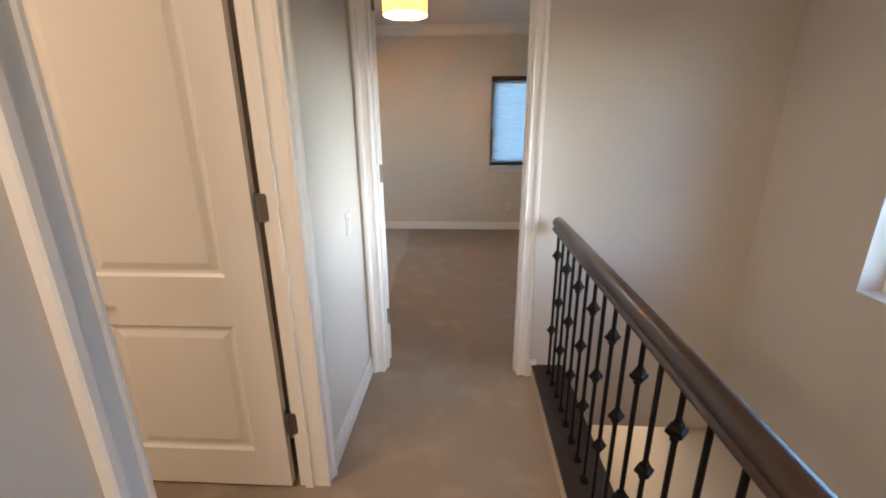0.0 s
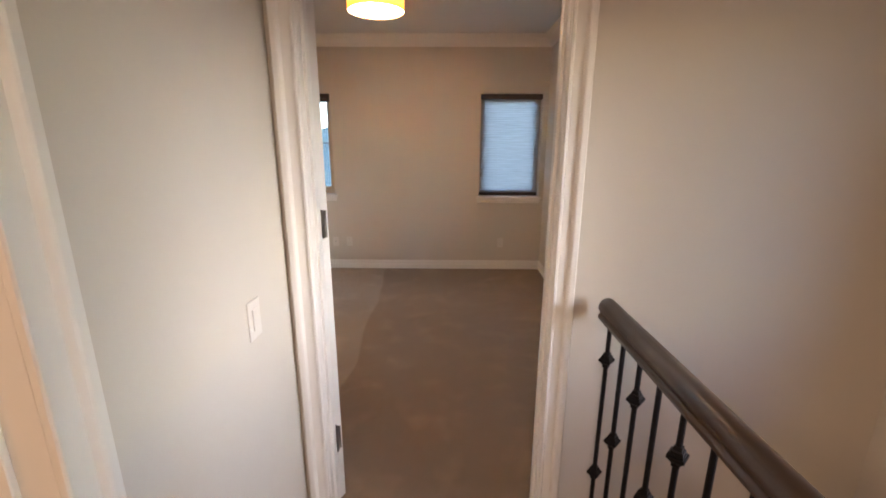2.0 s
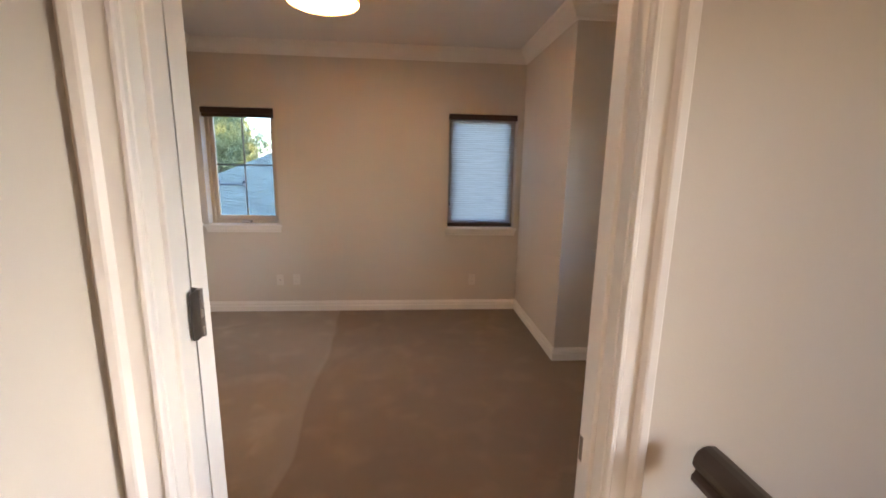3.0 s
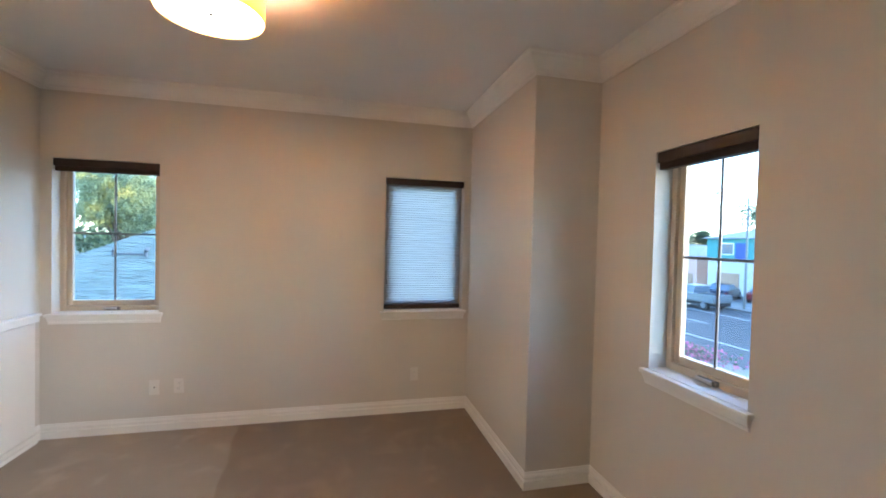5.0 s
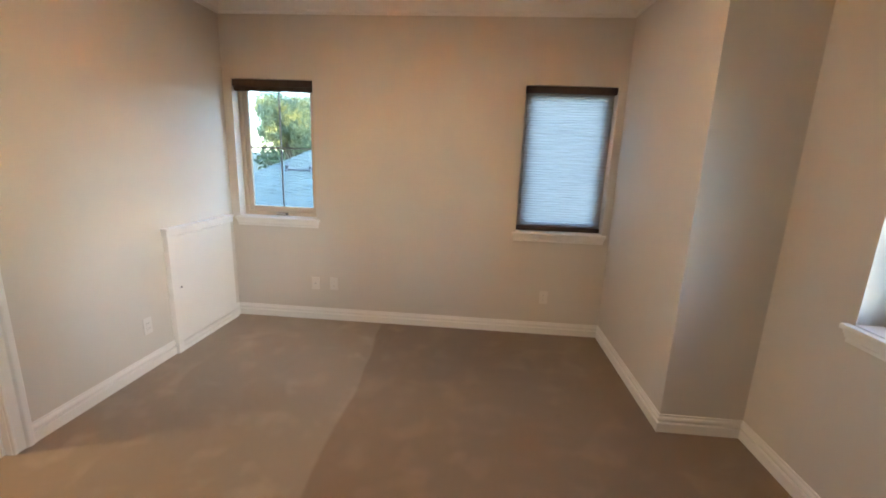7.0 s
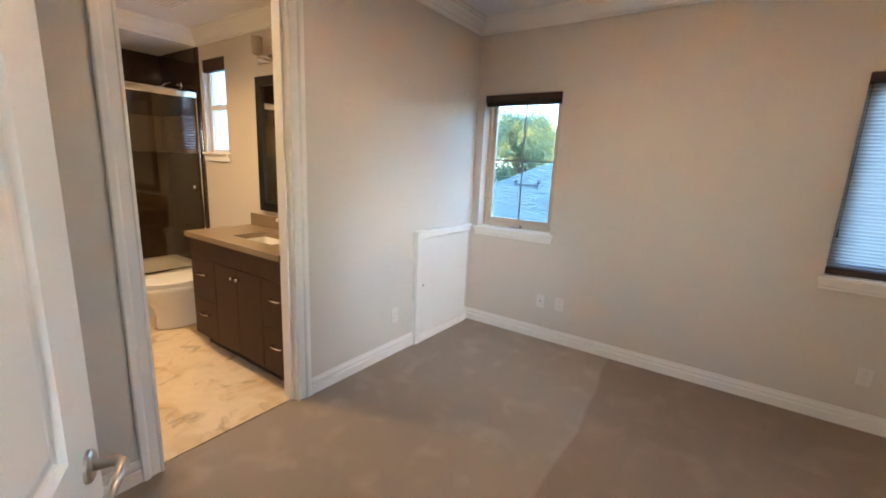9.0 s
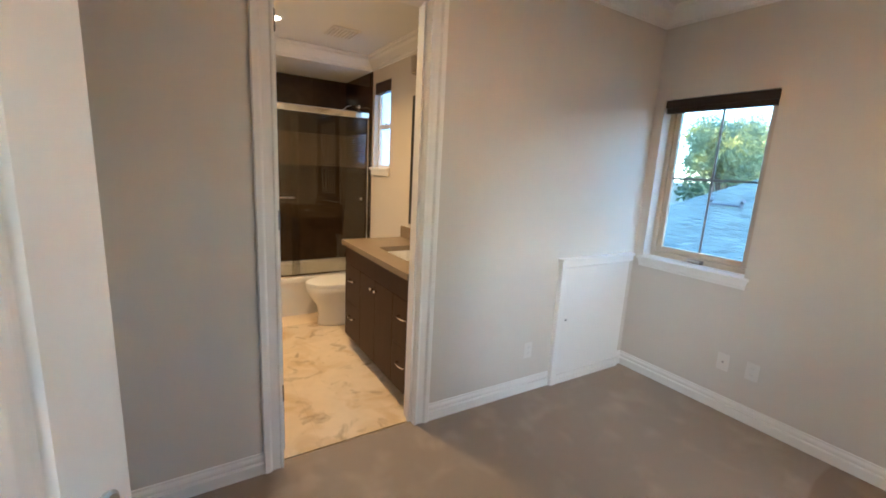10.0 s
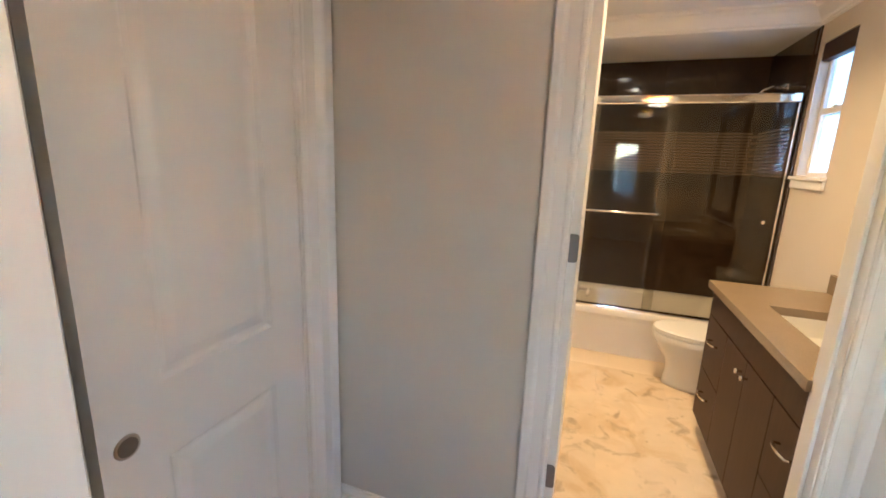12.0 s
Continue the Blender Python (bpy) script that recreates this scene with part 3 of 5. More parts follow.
def window(name, at, turn, w, h, label, sash_mat=None, shade="up", grid=True, depth=0.095, sill=True):
    """A casement in a plain reveal. Own axes: x along the wall, y outwards, z up from the opening's bottom."""
    win = thing(name, at, label, "window", turn=turn)
    sm = sash_mat or SASH
    frame_bm = bmesh.new()
    for a, b, c, d in ((0, 0.032, 0, h), (w - 0.032, w, 0, h), (0.032, w - 0.032, 0, 0.04), (0.032, w - 0.032, h - 0.032, h)):
        box(frame_bm, a, b, depth, depth + 0.07, c, d, 0.003, 1)
    fr = part("window_frame", frame_bm, sm, win, "tan casement frame", local=True)
    sash_bm = bmesh.new()
    i0, i1, j0, j1 = 0.034, w - 0.034, 0.042, h - 0.034
    for a, b, c, d in ((i0, i0 + 0.038, j0, j1), (i1 - 0.038, i1, j0, j1), (i0 + 0.038, i1 - 0.038, j0, j0 + 0.042), (i0 + 0.038, i1 - 0.038, j1 - 0.038, j1)):
        box(sash_bm, a, b, depth + 0.018, depth + 0.055, c, d, 0.004, 1)
    part("sash", sash_bm, sm, win, "tan inner sash", local=True)
    gx0, gx1, gz0, gz1 = i0 + 0.038, i1 - 0.038, j0 + 0.042, j1 - 0.038
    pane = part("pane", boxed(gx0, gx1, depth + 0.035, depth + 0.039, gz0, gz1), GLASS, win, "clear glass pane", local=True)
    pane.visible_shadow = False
    if grid:
        part("muntin", boxed((gx0 + gx1) / 2 - 0.007, (gx0 + gx1) / 2 + 0.007, depth + 0.024, depth + 0.034, gz0, gz1, 0.002, 1), MUNTIN, win, "grey grille bar", local=True)
        part("muntin", boxed(gx0, gx1, depth + 0.0235, depth + 0.0335, (gz0 + gz1) / 2 + 0.012, (gz0 + gz1) / 2 + 0.026, 0.002, 1), MUNTIN, win, "grey grille bar", local=True)
    stool = bmesh.new()
    if not sill:
        box(stool, 0.001, w - 0.001, 0.002, depth, -0.001, 0.004)
        part("window_sill", stool, WALL, win, "plain painted sill", local=True)
        return win
    box(stool, -0.032, w + 0.032, -0.038, -0.001, -0.024, 0.0, 0.006, 2)
    box(stool, 0.001, w - 0.001, -0.004, depth, -0.001, 0.004)
    for k, (o, u) in enumerate(((0.026, 0.024), (0.020, 0.040), (0.012, 0.062))):
        box(stool, -0.022 + k * 0.002, w + 0.022 - k * 0.002, -o, -0.001, -u - 0.018, -u + 0.001, 0.004, 2)
    part("window_sill", stool, TRIM, win, "white moulded sill and apron", local=True)
    if shade:
        head = bmesh.new()
        box(head, 0.004, w - 0.004, 0.004, 0.06, h - 0.058, h - 0.003, 0.006, 2)
        part("shade_headrail", head, ESPRESSO_FABRIC, win, "dark brown shade headrail", local=True)
    if shade == "up":
        stack = bmesh.new()
        for k in range(5):
            box(stack, 0.010, w - 0.010, 0.012, 0.052, h - 0.066 - k * 0.007, h - 0.060 - k * 0.007, 0.002, 1)
        part("shade_stack", stack, ESPRESSO_FABRIC, win, "raised pleated shade stack", local=True)
        thing_part_crank(win, w / 2, depth)
    if shade == "down":
        n = 52
        bm = bmesh.new()
        z0, z1 = 0.045, h - 0.058
        rows = []
        for k in range(2 * n + 1):
            z = z0 + (z1 - z0) * k / (2 * n)
            y = 0.084 + (0.005 if k % 2 else 0.0)
            rows.append([bm.verts.new((x, y, z)) for x in (0.010, w - 0.010)])
        for a, b in zip(rows, rows[1:]):
            bm.faces.new((a[0], a[1], b[1], b[0]))
        part("shade_fabric", bm, BLIND, win, "lowered pale cellular shade glowing with daylight", local=True)
        part("shade_bottom_rail", boxed(0.006, w - 0.006, 0.058, 0.094, 0.006, 0.044, 0.005, 2), ESPRESSO_FABRIC, win, "dark brown bottom rail", local=True)
        part("shade_cord", tubed([(0.018, 0.012, h - 0.06), (0.018, 0.010, 0.30), (0.020, 0.010, 0.24)], [0.0015, 0.0015, 0.006], 6), ESPRESSO_FABRIC, win, "dark pull cord", local=True)
    return win


def thing_part_crank(win, x, depth):
    base = part("crank_base", boxed(x - 0.055, x + 0.055, depth - 0.022, depth - 0.001, 0.006, 0.034, 0.008, 3), BRONZE, win, "dark crank housing", local=True)
    bm = tubed([(x + 0.035, depth - 0.030, 0.022), (x - 0.030, depth - 0.034, 0.026), (x - 0.045, depth - 0.034, 0.026)], [0.011, 0.009, 0.012], 10)
    part("crank_handle", bm, NICKEL, base, "folded metal crank", local=True, smooth=True)
    return base


window("window_1", (-1.97, Y_N, 0.955), 0, 0.705, 1.163, "tan casement window with grille, dark shade raised")
window("window_2", (0.492, Y_N, 0.935), 0, 0.72, 1.183, "window behind a lowered pale cellular shade", shade="down", grid=False)
window("window_3", (X_E, 4.605, 0.918), -90, 0.555, 1.152, "tan casement window with grille over the street", depth=0.105)
window("window_4", (X_E, 2.078, 0.87), -90, 0.638, 1.18, "stairwell window in a plain reveal", TRIM, shade="", grid=False, sill=False)

# bathroom window: white hung sash with obscure glass
OBSCURE = cloth_material("obscure_glass", (0.88, 0.92, 0.95), 0.75, 0.3)
bw = thing("window_5", (-4.10, BY1, 1.515), "small white hung window with obscure glass", "window")
bw_frame = bmesh.new()
for a, b, c, d in ((0, 0.03, 0, 0.8), (0.35, 0.38, 0, 0.8), (0.03, 0.35, 0, 0.03), (0.03, 0.35, 0.77, 0.8), (0.03, 0.35, 0.375, 0.415)):
    box(bw_frame, a, b, 0.05, 0.10, c, d, 0.003, 1)
part("window_frame", bw_frame, TRIM, bw, "white vinyl frame", local=True)
for c, d in ((0.03, 0.375), (0.415, 0.77)):
    pane = part("pane", boxed(0.03, 0.35, 0.072, 0.076, c, d), OBSCURE, bw, "obscure glass pane", local=True)
    pane.visible_shadow = False
part("sash_lock", boxed(0.17, 0.21, 0.035, 0.05, 0.405, 0.42, 0.004, 2), PLASTIC, bw, "white sash lock", local=True)
part("shade_headrail", boxed(0.004, 0.376, 0.004, 0.055, 0.695, 0.797, 0.006, 2), ESPRESSO_FABRIC, bw, "dark brown raised shade", local=True)
st = bmesh.new()
box(st, -0.025, 0.405, -0.035, -0.001, -0.022, 0, 0.005, 2)
box(st, 0.001, 0.379, -0.002, 0.05, -0.001, 0.004)
box(st, -0.018, 0.398, -0.020, -0.001, -0.075, -0.022, 0.005, 2)
part("window_sill", st, TRIM, bw, "white sill and apron", local=True)

# ---- guard rail ----
RX, CAP = 0.660, 0.090
structure("landing_curb", boxed(0.5805, 0.765, -1.6, Y_HALL, -0.0005, CAP - 0.022), CARPET, "carpeted curb at the landing edge")
structure("curb_bead", boxed(0.572, 0.5803, -1.6, Y_HALL, 0.0, CAP - 0.012, 0.002, 1), material("pale_bead", (0.42, 0.33, 0.23), 0.5), "thin pale bead along the curb")
rail = thing("guard_rail", (RX, 0.55, CAP), "dark stained wooden handrail on black iron balusters", "railing")
part("plinth", boxed(0.574, 0.772, -1.55, Y_HALL - 0.001, CAP - 0.021, CAP, 0.004, 2), SHOE_WOOD, rail, "near-black wooden plinth board")
half = [(0.0, 0.066), (0.014, 0.064), (0.026, 0.056), (0.032, 0.044), (0.033, 0.034), (0.029, 0.027), (0.024, 0.023), (0.026, 0.017), (0.031, 0.012), (0.031, 0.003), (0.028, 0.0)]
loop = half + [(-a, b) for a, b in reversed(half[1:])]
rb = bmesh.new()
loft(rb, [[(RX + a * 0.92, y, 0.966 + b * 1.14) for a, b in loop] for y in (-1.55, -0.4, 0.8, 2.0, 2.668)])
handrail = part("handrail", rb, RAIL_WOOD, rail, "rounded dark wooden handrail", smooth=True)


def knuckle(bm, z):
    """A square stepped collar set cornerwise on the bar."""
    for r, a, b in ((0.0135, -0.028, 0.028), (0.019, -0.015, 0.018), (0.028, -0.005, 0.0045), (0.0225, -0.0105, 0.010)):
        ring = [(r * math.cos(k), r * math.sin(k)) for k in (0, math.pi / 2, math.pi, 3 * math.pi / 2)]
        loft(bm, [[(x * 0.9, y * 0.9, z + a) for x, y in ring], [(x, y, z + a * 0.85) for x, y in ring], [(x, y, z + b * 0.85) for x, y in ring], [(x * 0.9, y * 0.9, z + b) for x, y in ring]])


def baluster_mesh(name, heights):
    bm = bmesh.new()
    tube(bm, [(0, 0, CAP), (0, 0, 0.970)], 0.0076, 10)
    loft(bm, [[(x * k, y * k, CAP + z) for x, y in ((-1, -1), (1, -1), (1, 1), (-1, 1))] for k, z in ((0.015, 0), (0.015, 0.012), (0.010, 0.026), (0.008, 0.030))])
    for z in heights:
        knuckle(bm, z)
    return mesh_of(name, bm, IRON)


two, one = baluster_mesh("baluster", (0.833, 0.379)), baluster_mesh("baluster", (0.602,))
for k in range(36):
    ob = part("baluster", one if k % 2 else two, IRON, rail, local=True)
    ob.location = (0, 2.628 - 0.1117 * k - 0.55, -CAP)


# ---- plates and small fittings ----
def plate(name, at, turn, label, kind="outlet"):
    """A wall plate; own axes: x along the wall, -y out of it."""
    p = thing(name, at, label, "wall plate", turn=turn)
    part("cover", boxed(-0.036, 0.036, -0.006, -0.0005, -0.058, 0.058, 0.004, 2), PLATE, p, local=True)
    if kind == "outlet":
        for z in (-0.021, 0.021):
            face = part("socket", boxed(-0.016, 0.016, -0.009, -0.0055, z - 0.014, z + 0.014, 0.004, 2), PLATE, p, local=True)
            for x in (-0.006, 0.006):
                part("slot", boxed(x - 0.001, x + 0.001, -0.0095, -0.0088, z - 0.004, z + 0.005), SLOT_GREY, face, local=True)
    elif kind == "switch":
        part("rocker", boxed(-0.016, 0.016, -0.010, -0.0055, -0.033, 0.033, 0.003, 2), PLATE, p, local=True)
    else:
        part("jack", boxed(-0.006, 0.006, -0.009, -0.0055, -0.006, 0.006, 0.002, 1), SLOT_GREY, p, local=True)
    return p


plate("wall_outlet", (0.777, Y_N, 0.357), 0, "white duplex outlet above the baseboard")
plate("wall_outlet", (-1.117, Y_N, 0.366), 0, "white duplex outlet under the window")
plate("cable_plate", (-1.289, Y_N, 0.361), 0, "white cable jack plate", "jack")
plate("wall_outlet", (X_W + 0.0148, 5.34, 0.33), 90, "white duplex outlet beside the access panel")
plate("light_switch", (-0.44, 2.447, 1.053), 90, "white rocker switch on the hall wall", "switch")

# access panel
ap = thing("access_panel", (X_W, 5.93, 0), "white framed access panel door low on the wall", "access panel")
fr = bmesh.new()
box(fr, X_W + 0.0005, X_W + 0.040, 5.558, 5.612, 0.0165, 0.910, 0.005, 2)
box(fr, X_W + 0.0006, X_W + 0.044, 5.550, 6.330, 0.9102, 0.952, 0.005, 2)
box(fr, X_W + 0.0006, X_W + 0.056, 5.542, 6.336, 0.9522, 0.972, 0.006, 2)
part("surround", fr, TRIM, ap, "white surround with a moulded cap")
ab = bmesh.new()
sweep(ab, BASE, (X_W + 0.018, 5.558, 0), (X_W + 0.018, 6.325, 0), (1, 0, 0), (0, 0, 0.62))
box(ab, X_W + 0.0005, X_W + 0.018, 5.622, 6.325, 0, 0.0775)
part("kick", ab, TRIM, ap, "white base under the panel door")
part("panel_door", boxed(X_W + 0.0005, X_W + 0.024, 5.621, 6.318, 0.088, 0.902, 0.004, 2), DOOR, ap, "flat white panel door")
part("lock", tubed([(X_W + 0.024, 5.66, 0.51), (X_W + 0.028, 5.66, 0.51)], 0.007, 12), SLOT, ap, "small dark lock")

strike = thing("strike_plate", (0.48, 2.805, 0.93), "small dark strike plate on the door jamb", "strike plate")
part("plate", boxed(0.4772, 0.4799, 2.792, 2.826, 0.90, 0.96, 0.001, 1), BRONZE, strike)

# ---- ceiling lamp ----
SHADE = cloth_material("mustard_linen_shade", (0.80, 0.52, 0.16), 0.45)
cl = thing("ceiling_lamp", (-0.40, 4.59, CEILING), "drum ceiling lamp with mustard fabric shade, lit", "ceiling lamp")
sh = bmesh.new()
ring = lambda r, z, n=48: [(-0.40 + r * math.cos(2 * math.pi * k / n), 4.59 + r * math.sin(2 * math.pi * k / n), z) for k in range(n)]
loft(sh, [ring(0.197, 2.455), ring(0.200, 2.455), ring(0.200, 2.64), ring(0.197, 2.64), ring(0.197, 2.455)], (False, False))
part("shade", sh, SHADE, cl, "mustard fabric drum shade", smooth=True)
part("diffuser", loft(bmesh.new(), [ring(0.196, 2.462), ring(0.196, 2.468)]), glow_material("lit_diffuser", (1.0, 0.78, 0.50), 2.0), cl, "glowing white diffuser")
part("finial", tubed([(-0.40, 4.59, 2.448), (-0.40, 4.59, 2.463)], [0.006, 0.011], 12), NICKEL, cl, "small metal finial")
part("stem", tubed([(-0.40, 4.59, 2.60), (-0.40, 4.59, 2.71)], 0.007, 10), NICKEL, cl, "short metal stem")
part("canopy", tubed([(-0.40, 4.59, 2.70), (-0.40, 4.59, 2.7295)], [0.045, 0.062], 24), NICKEL, cl, "round metal canopy")


def downlight(x, y, z, label="recessed ceiling downlight, lit"):
    d = thing("downlight", (x, y, z), label, "downlight", "recessed downlights")
    n = 28
    rim = [[(r * math.cos(2 * math.pi * k / n), r * math.sin(2 * math.pi * k / n), h) for k in range(n)] for r, h in ((0.082, -0.0005), (0.080, -0.006), (0.066, -0.008), (0.064, -0.001))]
    part("trim_ring", loft(bmesh.new(), rim, (False, False)), PLASTIC, d, "white trim ring", local=True, smooth=True)
    part("lens", loft(bmesh.new(), [[(0.064 * math.cos(2 * math.pi * k / n), 0.064 * math.sin(2 * math.pi * k / n), h) for k in range(n)] for h in (-0.0015, -0.003)]), LENS, d, "glowing lens", local=True)


LENS = glow_material("lit_lens", (1.0, 0.80, 0.52), 3.0)
for x, y, z in ((-3.55, 3.965, BC), (-2.75, 4.15, BC), (-0.10, -0.15, CEILING), (-1.75, 0.55, CEILING)):
    downlight(x, y, z)

# ---- bathroom ----
MARBLE = material("polished_marble_tile", (0.74, 0.60, 0.42), 0.2, grain=9, vary=0.07, blotch=2.6, blot=0.10, bump=0.03, bump_scale=30)


def add_veins(m, colour, scale, lo, hi):
    """Drifting mineral stains of another colour in a stone."""
    n, l = m.node_tree.nodes, m.node_tree.links
    b = n["Principled BSDF"]
    src = b.inputs["Base Color"].links[0].from_socket
    geo, nz, mr, mx = n.new("ShaderNodeNewGeometry"), n.new("ShaderNodeTexNoise"), n.new("ShaderNodeMapRange"), n.new("ShaderNodeMix")
    nz.inputs["Scale"].default_value, nz.inputs["Detail"].default_value, nz.inputs["Distortion"].default_value = scale, 4, 0.7
    mr.inputs["From Min"].default_value, mr.inputs["From Max"].default_value = lo, hi
    mx.data_type = "RGBA"
    l.new(geo.outputs["Position"], nz.inputs["Vector"])
    l.new(nz.outputs["Fac"], mr.inputs["Value"])
    l.new(mr.outputs["Result"], mx.inputs["Factor"])
    l.new(src, mx.inputs["A"])
    mx.inputs["B"].default_value = (*colour, 1)
    l.new(mx.outputs["Result"], b.inputs["Base Color"])


add_veins(MARBLE, (0.64, 0.48, 0.29), 4.0, 0.48, 0.66)
add_veins(MARBLE, (0.30, 0.23, 0.15), 8.0, 0.57, 0.80)
GROUT = material("tan_grout", (0.74, 0.61, 0.44), 0.5, bump=0.1)
structure("floor_bath", boxed(BX0, -2.14, BY0 - 0.02, BY1, -0.3, -0.002), GROUT, "tan grout bed of the bathroom floor")
TILE_DARK = material("dark_brown_wall_tile", (0.058, 0.036, 0.022), 0.07, grain=14, vary=0.25, blotch=3, blot=0.2, bump=0.05, bump_scale=40)
MOSAIC = material("dark_mosaic", (0.22, 0.145, 0.09), 0.22, grain=60, vary=0.35, bump=0.05)

PORCELAIN = material("white_porcelain", (0.80, 0.78, 0.74), 0.1, vary=0.008, blot=0.01, bump=0)
STONE = material("taupe_quartz", (0.25, 0.185, 0.115), 0.25, grain=220, vary=0.18, blotch=6, blot=0.06, bump=0.03, bump_scale=200)

vx0, vx1, vy = -3.375, -2.205, 4.47
van = thing("vanity_cabinet", ((vx0 + vx1) / 2, 4.74, 0), "dark espresso vanity cabinet with drawers and doors", "cabinet")
part("body", boxed(vx0, vx1, vy + 0.02, BY1 - 0.002, 0.10, 0.74, 0.002, 1), VANITY_WOOD, van)
for a in (vx0, vx1 - 0.018):
    part("end_panel", boxed(a, a + 0.018, vy + 0.02, BY1 - 0.002, 0.7405, 0.8845, 0.001, 1), VANITY_WOOD, van)
part("toe_kick", boxed(vx0 + 0.02, vx1, vy + 0.085, BY1 - 0.002, 0.0, 0.10), SHOE_WOOD, van)
part("apron", boxed(vx0, vx1, vy, vy + 0.0195, 0.742, 0.880, 0.003, 2), VANITY_WOOD, van, "plain dark top rail")


def bar_pull(parent, x, z, length, y):
    bm = tubed([(x - length / 2, y, z), (x - length / 2, y - 0.022, z + 0.002), (x - length / 4, y - 0.030, z + 0.003), (x, y - 0.032, z + 0.003), (x + length / 4, y - 0.030, z + 0.003), (x + length / 2, y - 0.022, z + 0.002), (x + length / 2, y, z)], 0.0055, 8)
    part("handle", bm, CHROME, parent, "curved chrome pull", smooth=True)


for a, b, px in ((vx0, -3.03, -3.195), (-2.445, vx1, -2.285)):
    for c, d in ((0.115, 0.418), (0.424, 0.736)):
        dr = part("drawer", boxed(a + 0.002, b - 0.002, vy, vy + 0.0195, c, d, 0.003, 2), VANITY_WOOD, van)
        bar_pull(dr, px, (c + d) / 2 + 0.04, 0.10, vy)
mid = -2.737
for a, b, k in ((-3.03, mid, mid - 0.035), (mid, -2.445, mid + 0.035)):
    dr = part("cabinet_door", boxed(a + 0.002, b - 0.002, vy, vy + 0.0195, 0.115, 0.736, 0.003, 2), VANITY_WOOD, van)
    part("handle", tubed([(k, vy, 0.672), (k, vy - 0.014, 0.672), (k, vy - 0.018, 0.672), (k, vy - 0.028, 0.672)], [0.005, 0.006, 0.013, 0.012], 14), CHROME, dr, "small chrome knob", smooth=True)

ct = thing("countertop", (mid, 4.73, 0.89), "taupe quartz countertop with backsplash", "countertop")
sx0, sx1, sy0, sy1 = -3.00, -2.52, 4.60, 4.86
tb = bmesh.new()
cx0, cx1, cy0, cy1 = vx0 - 0.022, vx1, 4.444, BY1 - 0.002
for a, b, c, d in ((cx0, sx0, cy0, cy1), (sx1, cx1, cy0, cy1), (sx0, sx1, cy0, sy0), (sx0, sx1, sy1, cy1)):
    box(tb, a, b, c, d, 0.886, 0.925)
bmesh.ops.remove_doubles(tb, verts=tb.verts, dist=0.0001)
part("slab", tb, STONE, ct, "taupe quartz slab")
part("backsplash", boxed(cx0 + 0.0, cx1, BY1 - 0.022, BY1 - 0.002, 0.9255, 1.025, 0.003, 1), STONE, ct, "low quartz backsplash")
sink = thing("sink", ((sx0 + sx1) / 2, 4.73, 0.885), "white undermount porcelain sink", "sink")


def round_rect(x0, x1, y0, y1, r, z, n=5):
    pts = []
    for cx, cy, a0 in ((x1 - r, y1 - r, 0), (x0 + r, y1 - r, 90), (x0 + r, y0 + r, 180), (x1 - r, y0 + r, 270)):
        for k in range(n + 1):
            a = radians(a0 + 90 * k / n)
            pts.append((cx + r * math.cos(a), cy + r * math.sin(a), z))
    return pts


sk = bmesh.new()
loft(sk, [round_rect(sx0 - 0.02, sx1 + 0.02, sy0 - 0.02, sy1 + 0.02, 0.02, 0.885), round_rect(sx0 + 0.002, sx1 - 0.002, sy0 + 0.002, sy1 - 0.002, 0.02, 0.8855), round_rect(sx0 + 0.006, sx1 - 0.006, sy0 + 0.006, sy1 - 0.006, 0.03, 0.80), round_rect(sx0 + 0.05, sx1 - 0.05, sy0 + 0.05, sy1 - 0.05, 0.03, 0.765)], (False, True))
part("basin", sk, PORCELAIN, sink, smooth=False)
fau = thing("faucet", (-2.76, 4.91, 0.925), "chrome bathroom faucet behind the sink", "faucet")
part("spout", tubed([(-2.76, 4.91, 0.925), (-2.76, 4.91, 1.03), (-2.76, 4.895, 1.055), (-2.76, 4.86, 1.062), (-2.76, 4.80, 1.045)], [0.022, 0.017, 0.015, 0.014, 0.012], 14), CHROME, fau, smooth=True)
part("faucet_handle", tubed([(-2.76, 4.925, 1.05), (-2.76, 4.93, 1.085), (-2.76, 4.955, 1.10)], [0.010, 0.009, 0.006], 10), CHROME, fau, smooth=True)

mir = thing("mirror", (-2.82, BY1, 1.06), "rectangular mirror in a black frame over the vanity", "mirror")
MIRROR = material("mirror_silver", (0.88, 0.88, 0.87), 0.02, 1.0, vary=0, blot=0, bump=0)
BLACK_WOOD = wood("black_frame_wood", (0.012, 0.010, 0.009), 0.35, along=2, contrast=0.3)
mf = bmesh.new()
for a, b, c, d in ((-3.235, -3.165, 1.064, 2.103), (-2.425, -2.355, 1.064, 2.103), (-3.165, -2.425, 1.064, 1.134), (-3.165, -2.425, 2.033, 2.103)):
    box(mf, a, b, BY1 - 0.030, BY1 - 0.001, c, d, 0.004, 2)
part("mirror_frame", mf, BLACK_WOOD, mir, "black wooden frame")
part("mirror_glass", boxed(-3.165, -2.425, BY1 - 0.012, BY1 - 0.002, 1.134, 2.033), MIRROR, mir, "silvered glass")

